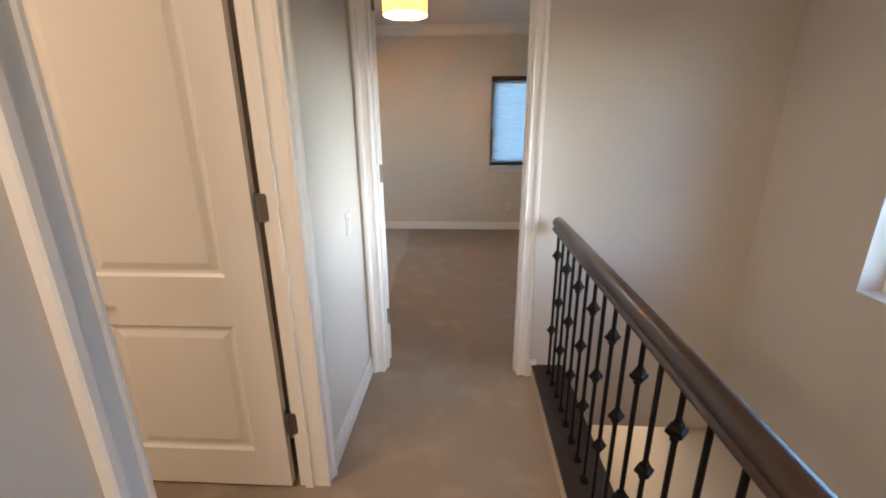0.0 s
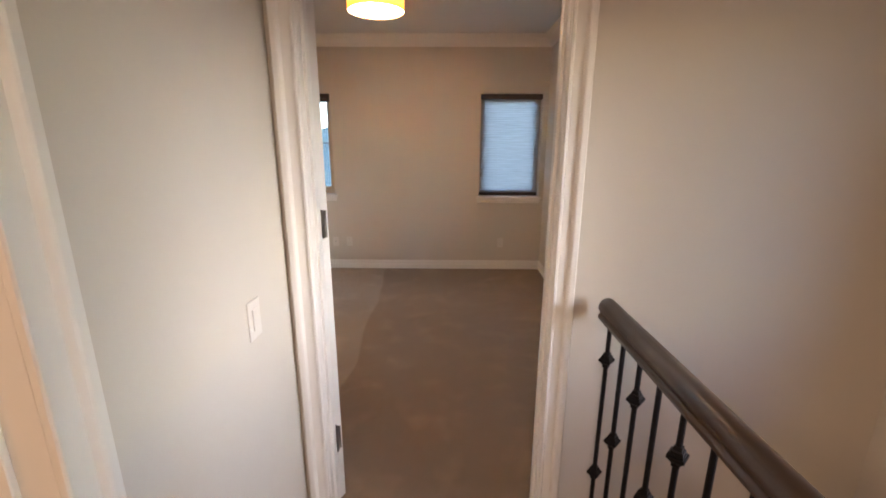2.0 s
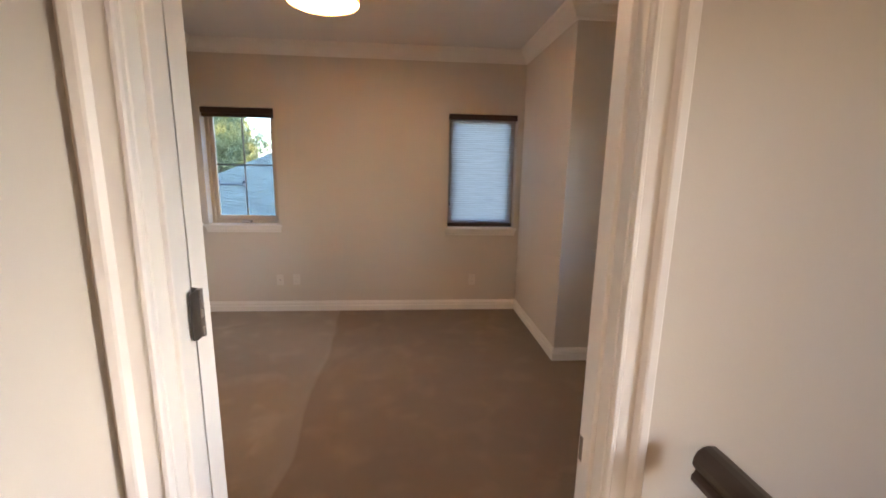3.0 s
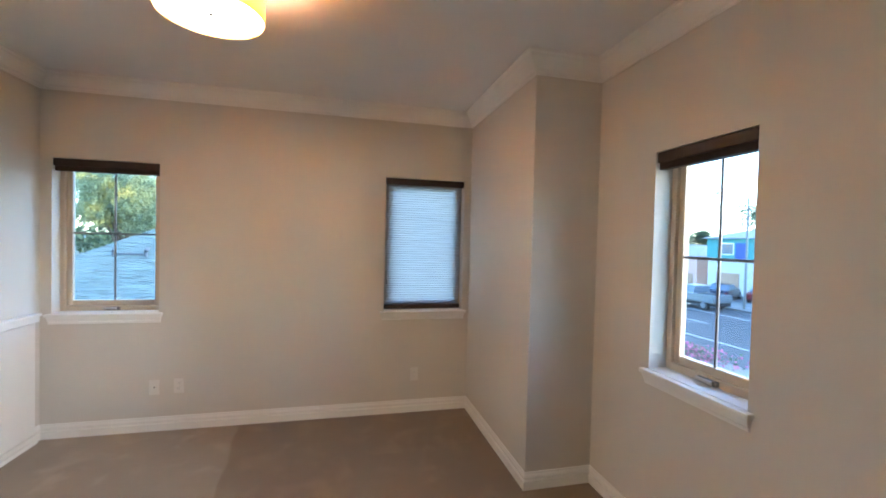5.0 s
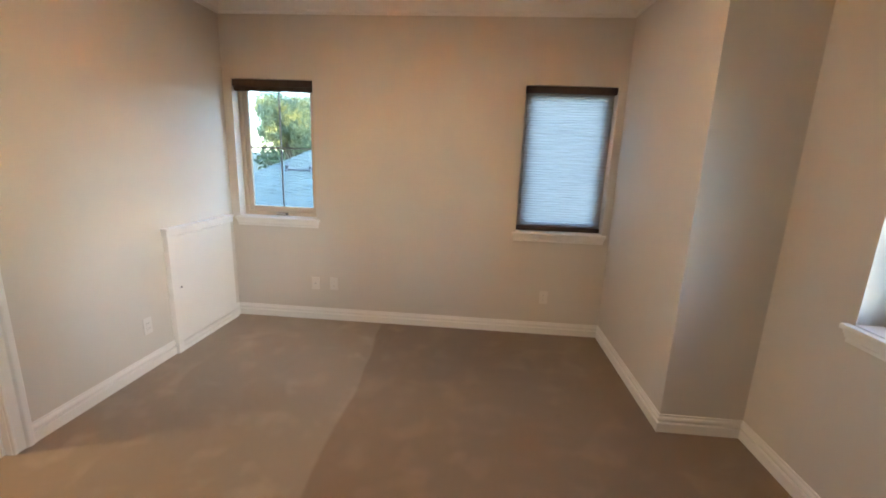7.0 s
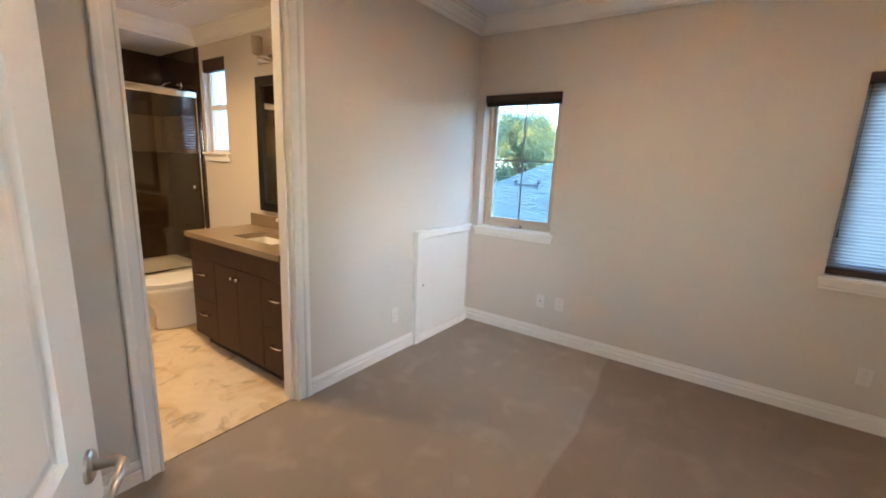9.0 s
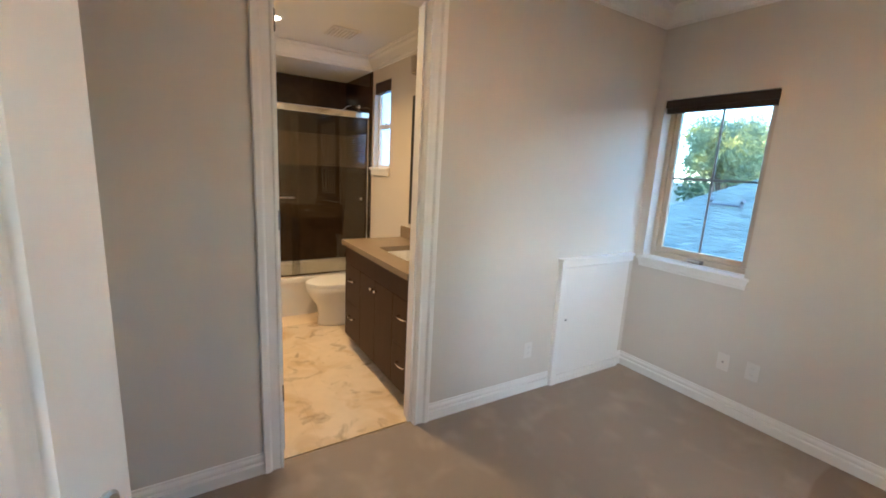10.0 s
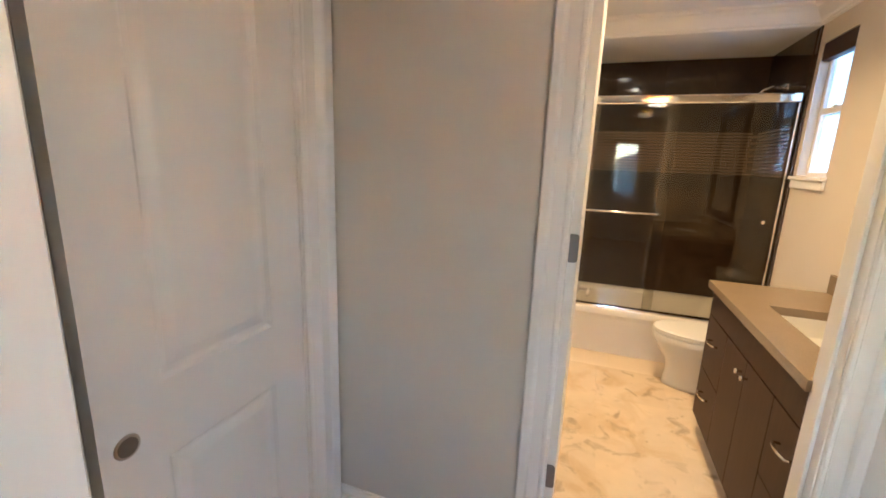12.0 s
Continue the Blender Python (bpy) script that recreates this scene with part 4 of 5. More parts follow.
FROSTED = cloth_material("frosted_cream_glass", (0.46, 0.38, 0.28), 0.3, 0.35)
vl = thing("vanity_light", (-2.8, BY1, 2.2), "wall lamp with frosted glass shades over the mirror", "wall lamp")
part("backplate", boxed(-3.20, -2.40, BY1 - 0.02, BY1 - 0.001, 2.19, 2.25, 0.006, 2), CHROME, vl)
for x in (-3.09, -2.80, -2.51):
    part("arm", tubed([(x, BY1 - 0.02, 2.22), (x, BY1 - 0.08, 2.22), (x, BY1 - 0.085, 2.235)], 0.008, 10), CHROME, vl, smooth=True)
    part("shade", tubed([(x, BY1 - 0.085, 2.235), (x, BY1 - 0.085, 2.245), (x, BY1 - 0.085, 2.36)], [0.026, 0.038, 0.042], 20), FROSTED, vl, "frosted glass shade")

# toilet
TX, TY = -3.92, 4.615
wc = thing("toilet", (TX, TY, 0), "white two-piece porcelain toilet with closed lid", "toilet")


def egg(cx, cy, rx, front, back, z, n=28):
    out = []
    for k in range(n):
        a = 2 * math.pi * k / n
        s = math.sin(a)
        out.append((cx + rx * math.cos(a), cy + (back if s > 0 else front) * s, z))
    return out


bowl = bmesh.new()
loft(bowl, [egg(TX, TY + 0.01, 0.128, 0.245, 0.25, 0.0), egg(TX, TY + 0.01, 0.124, 0.24, 0.25, 0.03), egg(TX, TY + 0.01, 0.118, 0.232, 0.24, 0.12), egg(TX, TY, 0.128, 0.238, 0.24, 0.20), egg(TX, TY - 0.02, 0.155, 0.27, 0.24, 0.28), egg(TX, TY - 0.03, 0.182, 0.30, 0.24, 0.345), egg(TX, TY - 0.03, 0.186, 0.305, 0.24, 0.385), egg(TX, TY - 0.03, 0.178, 0.297, 0.235, 0.392)])
part("bowl", bowl, PORCELAIN, wc, smooth=True)
seat = bmesh.new()
loft(seat, [egg(TX, TY - 0.03, 0.180, 0.300, 0.20, 0.3925), egg(TX, TY - 0.03, 0.188, 0.308, 0.205, 0.400), egg(TX, TY - 0.03, 0.186, 0.306, 0.205, 0.412)])
part("seat", seat, PLASTIC, wc, "white seat", smooth=False)
lid = bmesh.new()
loft(lid, [egg(TX, TY - 0.03, 0.184, 0.304, 0.205, 0.4145), egg(TX, TY - 0.03, 0.187, 0.307, 0.205, 0.424), egg(TX, TY - 0.03, 0.175, 0.295, 0.20, 0.432), egg(TX, TY - 0.03, 0.12, 0.22, 0.15, 0.437)])
part("lid", lid, PLASTIC, wc, "closed white lid", smooth=False)
part("tank", boxed(TX - 0.19, TX + 0.19, 4.81, 4.99, 0.37, 0.71, 0.02, 3), PORCELAIN, wc, "white cistern")
part("tank_lid", boxed(TX - 0.20, TX + 0.20, 4.80, 4.995, 0.711, 0.745, 0.012, 3), PORCELAIN, wc, "white cistern lid")
part("flush_lever", tubed([(TX - 0.14, 4.81, 0.66), (TX - 0.14, 4.795, 0.66), (TX - 0.09, 4.793, 0.655)], [0.009, 0.007, 0.005], 8), CHROME, wc, "chrome flush lever", smooth=True)

# tub and shower screen
GX = -4.20
tub = thing("bathtub", (-4.55, 4.25, 0), "white alcove bathtub with a plain apron", "bathtub")
tm = bmesh.new()
x0, x1, y0, y1 = BX0 + 0.012, GX + 0.04, BY0 + 0.003, BY1 - 0.012
loft(tm, [round_rect(x0, x1 - 0.085, y0, y1, 0.01, 0.0), round_rect(x0, x1 - 0.080, y0, y1, 0.01, 0.03), round_rect(x0, x1 - 0.045, y0, y1, 0.01, 0.20), round_rect(x0, x1 - 0.018, y0, y1, 0.01, 0.33), round_rect(x0, x1 - 0.008, y0, y1, 0.01, 0.355), round_rect(x0, x1, y0, y1, 0.012, 0.365), round_rect(x0, x1, y0, y1, 0.012, 0.39), round_rect(x0 + 0.003, x1 - 0.003, y0 + 0.002, y1 - 0.002, 0.015, 0.408), round_rect(x0 + 0.012, x1 - 0.012, y0 + 0.012, y1 - 0.012, 0.02, 0.415), round_rect(x0 + 0.06, x1 - 0.085, y0 + 0.09, y1 - 0.09, 0.10, 0.413), round_rect(x0 + 0.075, x1 - 0.10, y0 + 0.105, y1 - 0.11, 0.10, 0.39), round_rect(x0 + 0.12, x1 - 0.14, y0 + 0.16, y1 - 0.22, 0.10, 0.12), round_rect(x0 + 0.17, x1 - 0.19, y0 + 0.22, y1 - 0.30, 0.08, 0.09)], (True, True))
part("tub_shell", tm, PORCELAIN, tub, smooth=False)
part("tub_spout", tubed([(-4.55, BY0 + 0.03, 0.62), (-4.55, BY0 + 0.12, 0.62), (-4.55, BY0 + 0.15, 0.60)], [0.026, 0.026, 0.022], 14), CHROME, tub, "chrome tub spout", smooth=True)

SCREEN = glass_material("shower_glass", (0.86, 0.84, 0.78))
scr = thing("shower_screen", (GX, 4.25, 0.415), "sliding glass shower screen with chrome rails", "shower screen")
part("top_rail", boxed(GX - 0.028, GX + 0.028, BY0 + 0.006, BY1 - 0.016, 1.985, 2.045, 0.012, 3), CHROME, scr, "chrome header rail")
part("bottom_rail", boxed(GX - 0.024, GX + 0.024, BY0 + 0.006, BY1 - 0.016, 0.4155, 0.435, 0.005, 2), CHROME, scr, "chrome sill track")
for a, b in ((BY0 + 0.004, BY0 + 0.022), (BY1 - 0.034, BY1 - 0.016)):
    part("side_rail", boxed(GX - 0.018, GX + 0.018, a, b, 0.4352, 1.9848, 0.004, 2), CHROME, scr, "chrome wall channel")
for x, a, b in ((GX + 0.012, BY0 + 0.024, 4.29), (GX - 0.012, 4.22, BY1 - 0.036)):
    pn = part("glass_panel", boxed(x - 0.003, x + 0.003, a, b, 0.437, 1.984), SCREEN, scr, "clear sliding glass panel")
    pn.visible_shadow = False
tw = part("towel_bar", tubed([(GX + 0.016, BY0 + 0.10, 1.20), (GX + 0.055, BY0 + 0.10, 1.20), (GX + 0.06, BY0 + 0.12, 1.20), (GX + 0.06, 4.21, 1.20), (GX + 0.055, 4.235, 1.20), (GX + 0.016, 4.235, 1.20)], 0.009, 10), CHROME, scr, "chrome towel bar", smooth=True)
part("knob", tubed([(GX - 0.008, 4.90, 1.19), (GX + 0.02, 4.90, 1.19), (GX + 0.03, 4.90, 1.19)], [0.008, 0.014, 0.012], 12), CHROME, scr, "small chrome knob", smooth=True)

arm = thing("wall_shower", (-4.50, BY1 - 0.006, 2.12), "chrome shower arm and head on the dark tiles", "shower head")
part("arm", tubed([(-4.50, BY1 - 0.010, 2.12), (-4.50, BY1 - 0.10, 2.13), (-4.50, BY1 - 0.15, 2.11), (-4.50, BY1 - 0.18, 2.075)], 0.010, 10), CHROME, arm, smooth=True)
part("rose", tubed([(-4.50, BY1 - 0.0135, 2.12), (-4.50, BY1 - 0.020, 2.12)], [0.032, 0.026], 18), CHROME, arm)
part("head", tubed([(-4.50, BY1 - 0.175, 2.085), (-4.50, BY1 - 0.20, 2.05), (-4.50, BY1 - 0.215, 2.03)], [0.014, 0.036, 0.038], 18), CHROME, arm)

vent = thing("ceiling_vent", (-3.54, 4.49, BC), "white slotted exhaust vent in the bathroom ceiling", "vent")
part("frame", boxed(-3.66, -3.42, 4.38, 4.60, BC - 0.012, BC - 0.0005, 0.004, 2), PLASTIC, vent)
for k in range(7):
    part("slat", boxed(-3.645, -3.435, 4.395 + k * 0.029, 4.405 + k * 0.029, BC - 0.016, BC - 0.0122), material("vent_grey", (0.64, 0.61, 0.56), 0.5) if k == 0 else bpy.data.materials["vent_grey"], vent)
# ---- outside ----
GROUND = -3.2
structure("ground", boxed(-900, 900, -900, 900, GROUND - 0.4, GROUND - 0.15), material("dry_lawn", (0.08, 0.085, 0.05), 0.95, grain=3, vary=0.2, blotch=0.2, blot=0.2, bump=0.4, bump_scale=30, depth=0.02), "dry lawn ground reaching the horizon")
ASPHALT = material("asphalt", (0.058, 0.06, 0.063), 0.85, grain=20, vary=0.12, blotch=0.3, blot=0.12, bump=0.3, bump_scale=120, depth=0.005)
CONCRETE = material("concrete", (0.19, 0.187, 0.178), 0.9, grain=10, vary=0.08, blotch=0.5, blot=0.1, bump=0.2, bump_scale=60)
structure("road", boxed(15.6, 29.5, -300, 300, GROUND - 0.2, GROUND - 0.12), ASPHALT, "grey asphalt street")
structure("pavement_near", boxed(12.5, 15.6, -300, 300, GROUND - 0.2, GROUND), CONCRETE, "pale concrete pavement with a kerb")
structure("pavement_far", boxed(29.5, 36.6, -300, 300, GROUND - 0.2, GROUND + 0.02), CONCRETE, "pale concrete pavement and driveways")
LINE = material("road_paint", (0.5, 0.5, 0.48), 0.7, vary=0.06)
mark = bmesh.new()
box(mark, 26.4, 26.55, -60, 120, GROUND - 0.119, GROUND - 0.113)
box(mark, 18.8, 18.95, -60, 120, GROUND - 0.119, GROUND - 0.113)
for k in range(-5, 20):
    box(mark, 22.6, 22.75, k * 6.0, k * 6.0 + 3.0, GROUND - 0.119, GROUND - 0.113)
structure("road_marking", mark, LINE, "white road lines")

rng = random.Random(7)


def leaf_material(name, colours, through_amount=0.0):
    m = bpy.data.materials.new(name)
    m.use_nodes = True
    n, l = m.node_tree.nodes, m.node_tree.links
    b = n["Principled BSDF"]
    g, r = n.new("ShaderNodeNewGeometry"), n.new("ShaderNodeValToRGB")
    r.color_ramp.elements[0].color, r.color_ramp.elements[1].color = (*colours[0], 1), (*colours[-1], 1)
    for i, c in enumerate(colours[1:-1]):
        e = r.color_ramp.elements.new((i + 1) / (len(colours) - 1))
        e.color = (*c, 1)
    l.new(g.outputs["Random Per Island"], r.inputs["Fac"])
    l.new(r.outputs["Color"], b.inputs["Base Color"])
    b.inputs["Roughness"].default_value = 0.7
    if through_amount:
        tl, mx = n.new("ShaderNodeBsdfTranslucent"), n.new("ShaderNodeMixShader")
        mx.inputs["Fac"].default_value = through_amount
        l.new(r.outputs["Color"], tl.inputs["Color"])
        l.new(b.outputs[0], mx.inputs[1])
        l.new(tl.outputs[0], mx.inputs[2])
        l.new(mx.outputs[0], n["Material Output"].inputs["Surface"])
    return m


# greens paled and shifted to blue: the distant haze is in the leaf colour
LEAF_A = leaf_material("mixed_green_leaves", [(0.09, 0.14, 0.105), (0.13, 0.19, 0.12), (0.18, 0.235, 0.12), (0.25, 0.27, 0.12)], 0.45)


def patches(m, colour, scale, lo, hi):
    """Whole boughs of another colour."""
    n, l = m.node_tree.nodes, m.node_tree.links
    geo, nz, mr, mx = (n.new("ShaderNode" + k) for k in ("NewGeometry", "TexNoise", "MapRange", "Mix"))
    mx.data_type = "RGBA"
    nz.inputs["Scale"].default_value, nz.inputs["Detail"].default_value = scale, 3
    mr.inputs["From Min"].default_value, mr.inputs["From Max"].default_value = lo, hi
    ramp = next(k for k in n if k.type == "VALTORGB")
    ends = [k.to_socket for k in ramp.outputs["Color"].links]
    l.new(geo.outputs["Position"], nz.inputs["Vector"])
    l.new(nz.outputs["Fac"], mr.inputs["Value"])
    l.new(mr.outputs["Result"], mx.inputs["Factor"])
    l.new(ramp.outputs["Color"], mx.inputs["A"])
    mx.inputs["B"].default_value = (*colour, 1)
    for end in ends:
        l.new(mx.outputs["Result"], end)


# clumps of the crown mixed to yellow by position
patches(LEAF_A, (0.48, 0.40, 0.11), 0.75, 0.52, 0.66)
LEAF_B = leaf_material("dull_green_leaves", [(0.04, 0.08, 0.04), (0.08, 0.12, 0.05), (0.11, 0.13, 0.06)], 0.4)
BARK = material("bark", (0.12, 0.08, 0.05), 0.9, grain=12, vary=0.3, bump=0.6, bump_scale=20, depth=0.02)


def tree(at, height, spread, leaves, mat, label, leaf=0.32):
    x, y, z = at
    t = thing("tree", at, label, "tree")
    tr = bmesh.new()
    top = z + height * 0.5
    tube(tr, [(x, y, z), (x + 0.1, y, z + height * 0.25), (x, y + 0.1, top), (x, y, z + height * 0.8)], [0.28, 0.22, 0.15, 0.04], 8)
    clumps = []
    for k in range(16):
        a, r = rng.uniform(0, 6.283), spread * rng.uniform(0.25, 0.85)
        h = z + height * rng.uniform(0.36, 0.92)
        r *= 1.05 - 0.55 * max(0, (h - z) / height - 0.55) / 0.4
        c = Vector((x + r * math.cos(a), y + r * math.sin(a), h))
        clumps.append((c, spread * rng.uniform(0.26, 0.42)))
        tube(tr, [(x, y, z + height * rng.uniform(0.25, 0.5)), ((x + c.x) / 2, (y + c.y) / 2, (top + c.z) / 2 - 0.2), c], [0.09, 0.06, 0.02], 6)
    part("trunk", tr, BARK, t, "forked brown trunk and limbs")
    vs, fs = [], []
    for _ in range(leaves):
        c, r = rng.choice(clumps)
        d = Vector((rng.gauss(0, 1), rng.gauss(0, 1), rng.gauss(0, 0.8))).normalized() * r * rng.random() ** 0.45
        p = c + d
        u = Vector((rng.gauss(0, 1), rng.gauss(0, 1), rng.gauss(0, 1))).normalized()
        w = u.orthogonal().normalized()
        s = leaf * rng.uniform(0.5, 1.1)
        i = len(vs)
        vs += [p - u * s, p + w * s * 0.5, p + u * s, p - w * s * 0.5 + u * s * 0.2]
        fs.append((i, i + 1, i + 2, i + 3))
    me = bpy.data.meshes.new("crown")
    me.from_pydata(vs, [], fs)
    me.materials.append(mat)
    part("crown", me, mat, t, "uneven leafy crown")
    return t


tree((-13.4, 33.0, GROUND), 8.9, 3.9, 40000, LEAF_A, "leafy green tree with yellow patches beyond a roof", 0.105)
tree((-19.5, 46.0, GROUND), 7.6, 4.2, 1800, LEAF_B, "dull green tree farther off")
tree((58.0, 45.5, GROUND), 12.6, 6.0, 9000, LEAF_B, "tall dark tree behind the teal house", 0.26)
tree((60.0, 61.5, GROUND), 8.4, 3.2, 5000, LEAF_B, "dark tree down the street", 0.24)
tree((60.0, 20.0, GROUND), 10.0, 5.5, 3000, LEAF_B, "dark tree across the street", 0.4)

# neighbouring house with a shingled hip roof
SHINGLE = leaf_material("grey_asphalt_shingle", [(0.045, 0.065, 0.065), (0.10, 0.14, 0.135), (0.15, 0.20, 0.19), (0.07, 0.10, 0.095)])
STUCCO = material("grey_stucco", (0.45, 0.44, 0.42), 0.9, bump=0.4, bump_scale=60)
nh = thing("neighbour_house", (-2.0, 16.0, GROUND), "neighbouring house with a grey shingled hip roof", "house")
part("wall", boxed(-9.6, 7.6, 11.4, 30.6, GROUND, -1.22), STUCCO, nh, "grey stucco walls")
rf = bmesh.new()
pts = [rf.verts.new(p) for p in ((-10, 11, -1.2), (8, 11, -1.2), (8, 33, -1.2), (-10, 33, -1.2), (-3.8, 22, 3.2), (1.8, 22, 3.2))]
for q in ((0, 1, 5, 4), (1, 2, 5), (2, 3, 4, 5), (3, 0, 4), (0, 3, 2, 1)):
    rf.faces.new([pts[i] for i in q])
roof = part("roof", rf, material("roof_felt", (0.2, 0.21, 0.23), 0.9, bump=0.3), nh, "grey hip roof")
vs, fs = [], []
step, rise = 0.078, 0.4
cosr, sinr = 1 / math.hypot(1, rise), rise / math.hypot(1, rise)
for c in range(150):
    s = c * step
    yy, zz = 11 + s * cosr, -1.2 + s * sinr
    left = -10 + (yy - 11) * 6.2 / 11 + 0.05
    x = left - rng.uniform(0, 0.2)
    while x < 2.0:
        wdt = rng.uniform(0.14, 0.28)
        a, b = max(x, left), x + wdt - 0.008
        if b > a + 0.03:
            lift, drop = rng.uniform(0.012, 0.030), rng.uniform(-0.012, 0.012)
            i = len(vs)
            y0, z0 = yy - drop * cosr, zz - drop * sinr
            y1, z1 = yy + (step + 0.03) * cosr, zz + (step + 0.03) * sinr
            vs += [(a, y0, z0 + 0.002), (b, y0, z0 + 0.002), (a, y0, z0 + lift), (b, y0, z0 + lift), (a, y1, z1 + 0.004), (b, y1, z1 + 0.004)]
            fs += [(i, i + 1, i + 3, i + 2), (i + 2, i + 3, i + 5, i + 4)]
        x += wdt
me = bpy.data.meshes.new("shingles")
me.from_pydata(vs, [], fs)
me.materials.append(SHINGLE)
tagged(part("shingles", me, SHINGLE, roof, "weathered grey shingle courses"), kind="stuff")
bm = bmesh.new()
for x in (-6.15, -5.35):
    tube(bm, [(x, 16.2, 0.80), (x, 16.2, 1.02), (x + 0.08, 16.1, 1.10)], [0.05, 0.05, 0.06], 8)
tube(bm, [(-6.1, 16.2, 0.95), (-5.4, 16.2, 0.95)], 0.03, 8)
part("roof_vent", bm, material("vent_metal", (0.05, 0.06, 0.08), 0.6), nh, "dark pipe vents on the roof")

# teal house across the street
TEAL = material("teal_siding", (0.07, 0.24, 0.23), 0.75, grain=5, vary=0.05, bump=0.1)
WHITEW = material("white_stucco", (0.45, 0.44, 0.41), 0.85, bump=0.3, bump_scale=50)
PANE = material("dark_window_glass", (0.10, 0.13, 0.17), 0.08, bump=0)
GARAGE = material("tan_garage_door", (0.33, 0.20, 0.13), 0.6, bump=0.05)
ROOFT = material("grey_roof", (0.28, 0.27, 0.27), 0.9, bump=0.4, bump_scale=20, depth=0.02)


def house(name, x, y0, y1, eave, upper, lower, label, deep=10.0, peak=1.4, split=0.2):
    h = thing(name, (x + deep / 2, (y0 + y1) / 2, GROUND), label, "house", "houses across the street")
    lw = part("wall", boxed(x, x + deep, y0, y1, GROUND, split), lower, h, "pale ground floor wall")
    uw = part("wall", boxed(x - 0.15, x + deep, y0 - 0.05, y1 + 0.05, split + 0.001, eave), upper, h, "upper floor siding")
    rb = bmesh.new()
    v = [rb.verts.new(p) for p in ((x - 0.6, y0 - 0.5, eave), (x - 0.6, y1 + 0.5, eave), (x + deep, y1 + 0.5, eave), (x + deep, y0 - 0.5, eave), (x + deep / 2, y0 + 3, eave + peak), (x + deep / 2, y1 - 3, eave + peak))]
    for q in ((0, 1, 5, 4), (1, 2, 5), (2, 3, 4, 5), (3, 0, 4), (0, 3, 2, 1)):
        rb.faces.new([v[i] for i in q])
    part("roof", rb, ROOFT, h, "low grey hip roof")
    n = max(2, int((y1 - y0) / 3.6))
    for k in range(n):
        c = y0 + (k + 0.5) * (y1 - y0) / n
        w = part("window", boxed(x - 0.22, x - 0.152, c - 0.75, c + 0.75, split + 0.55, split + 1.75, 0.01, 1), TRIM, h, "white window frame")
        part("pane", boxed(x - 0.235, x - 0.2205, c - 0.66, c + 0.66, split + 0.64, split + 1.66), PANE, w)
        g = part("garage_door", boxed(x - 0.06, x - 0.001, c - 1.25, c + 1.25, GROUND + 0.02, GROUND + 2.15, 0.01, 1), GARAGE, h, "tan garage door")
        for j in range(3):
            part("panel", boxed(x - 0.075, x - 0.0605, c - 1.2, c + 1.2, GROUND + 0.1 + j * 0.68, GROUND + 0.72 + j * 0.68, 0.01, 1), GARAGE, g)
    return h


house("teal_house", 37.7, 24.5, 38.4, 2.4, TEAL, WHITEW, "teal two-storey house with white ground floor and garages")
house("pink_house", 39.0, 41.0, 52.0, 0.4, material("pink_stucco", (0.55, 0.34, 0.28), 0.85), material("pink_stucco_base", (0.55, 0.36, 0.30), 0.85), "low pink stucco house with a grey roof", 9.0, 1.3, -1.6)
house("beige_house", 39.0, 6.0, 22.0, 2.2, material("beige_siding", (0.45, 0.40, 0.33), 0.8), WHITEW, "beige two-storey house across the street")
house("grey_house", 40.0, 55.0, 70.0, 1.6, material("grey_siding", (0.32, 0.34, 0.36), 0.8), WHITEW, "grey house down the street")

# parked vehicles
PAINT = material("dark_blue_car_paint", (0.02, 0.028, 0.05), 0.2, 0.3, bump=0)
RED_PAINT = material("dark_red_car_paint", (0.16, 0.02, 0.02), 0.25, 0.2, bump=0)
SILVER_PAINT = material("grey_blue_truck_paint", (0.16, 0.19, 0.22), 0.3, 0.4, bump=0)
TYRE = material("tyre_rubber", (0.02, 0.02, 0.02), 0.85)
TAIL_LIGHT = material("red_lamp_glass", (0.35, 0.02, 0.02), 0.2, bump=0)
PARKED = "vehicles parked across the street"


def section(w, y, z0, z1):
    return [(-w, y, z0), (w, y, z0), (w, y, z0 + (z1 - z0) * 0.6), (w * 0.9, y, z1), (-w * 0.9, y, z1), (-w, y, z0 + (z1 - z0) * 0.6)]


def wheels(owner, half_track, axles, r):
    for y in axles:
        for x in (-half_track, half_track):
            wheel = part("wheel", tubed([(x - 0.1, y, r), (x + 0.1, y, r)], r, 18), TYRE, owner, "black tyre", local=True)
            part("rim", tubed([(x - 0.108, y, r), (x + 0.108, y, r)], r * 0.62, 14), CHROME, wheel, "metal rim", local=True)


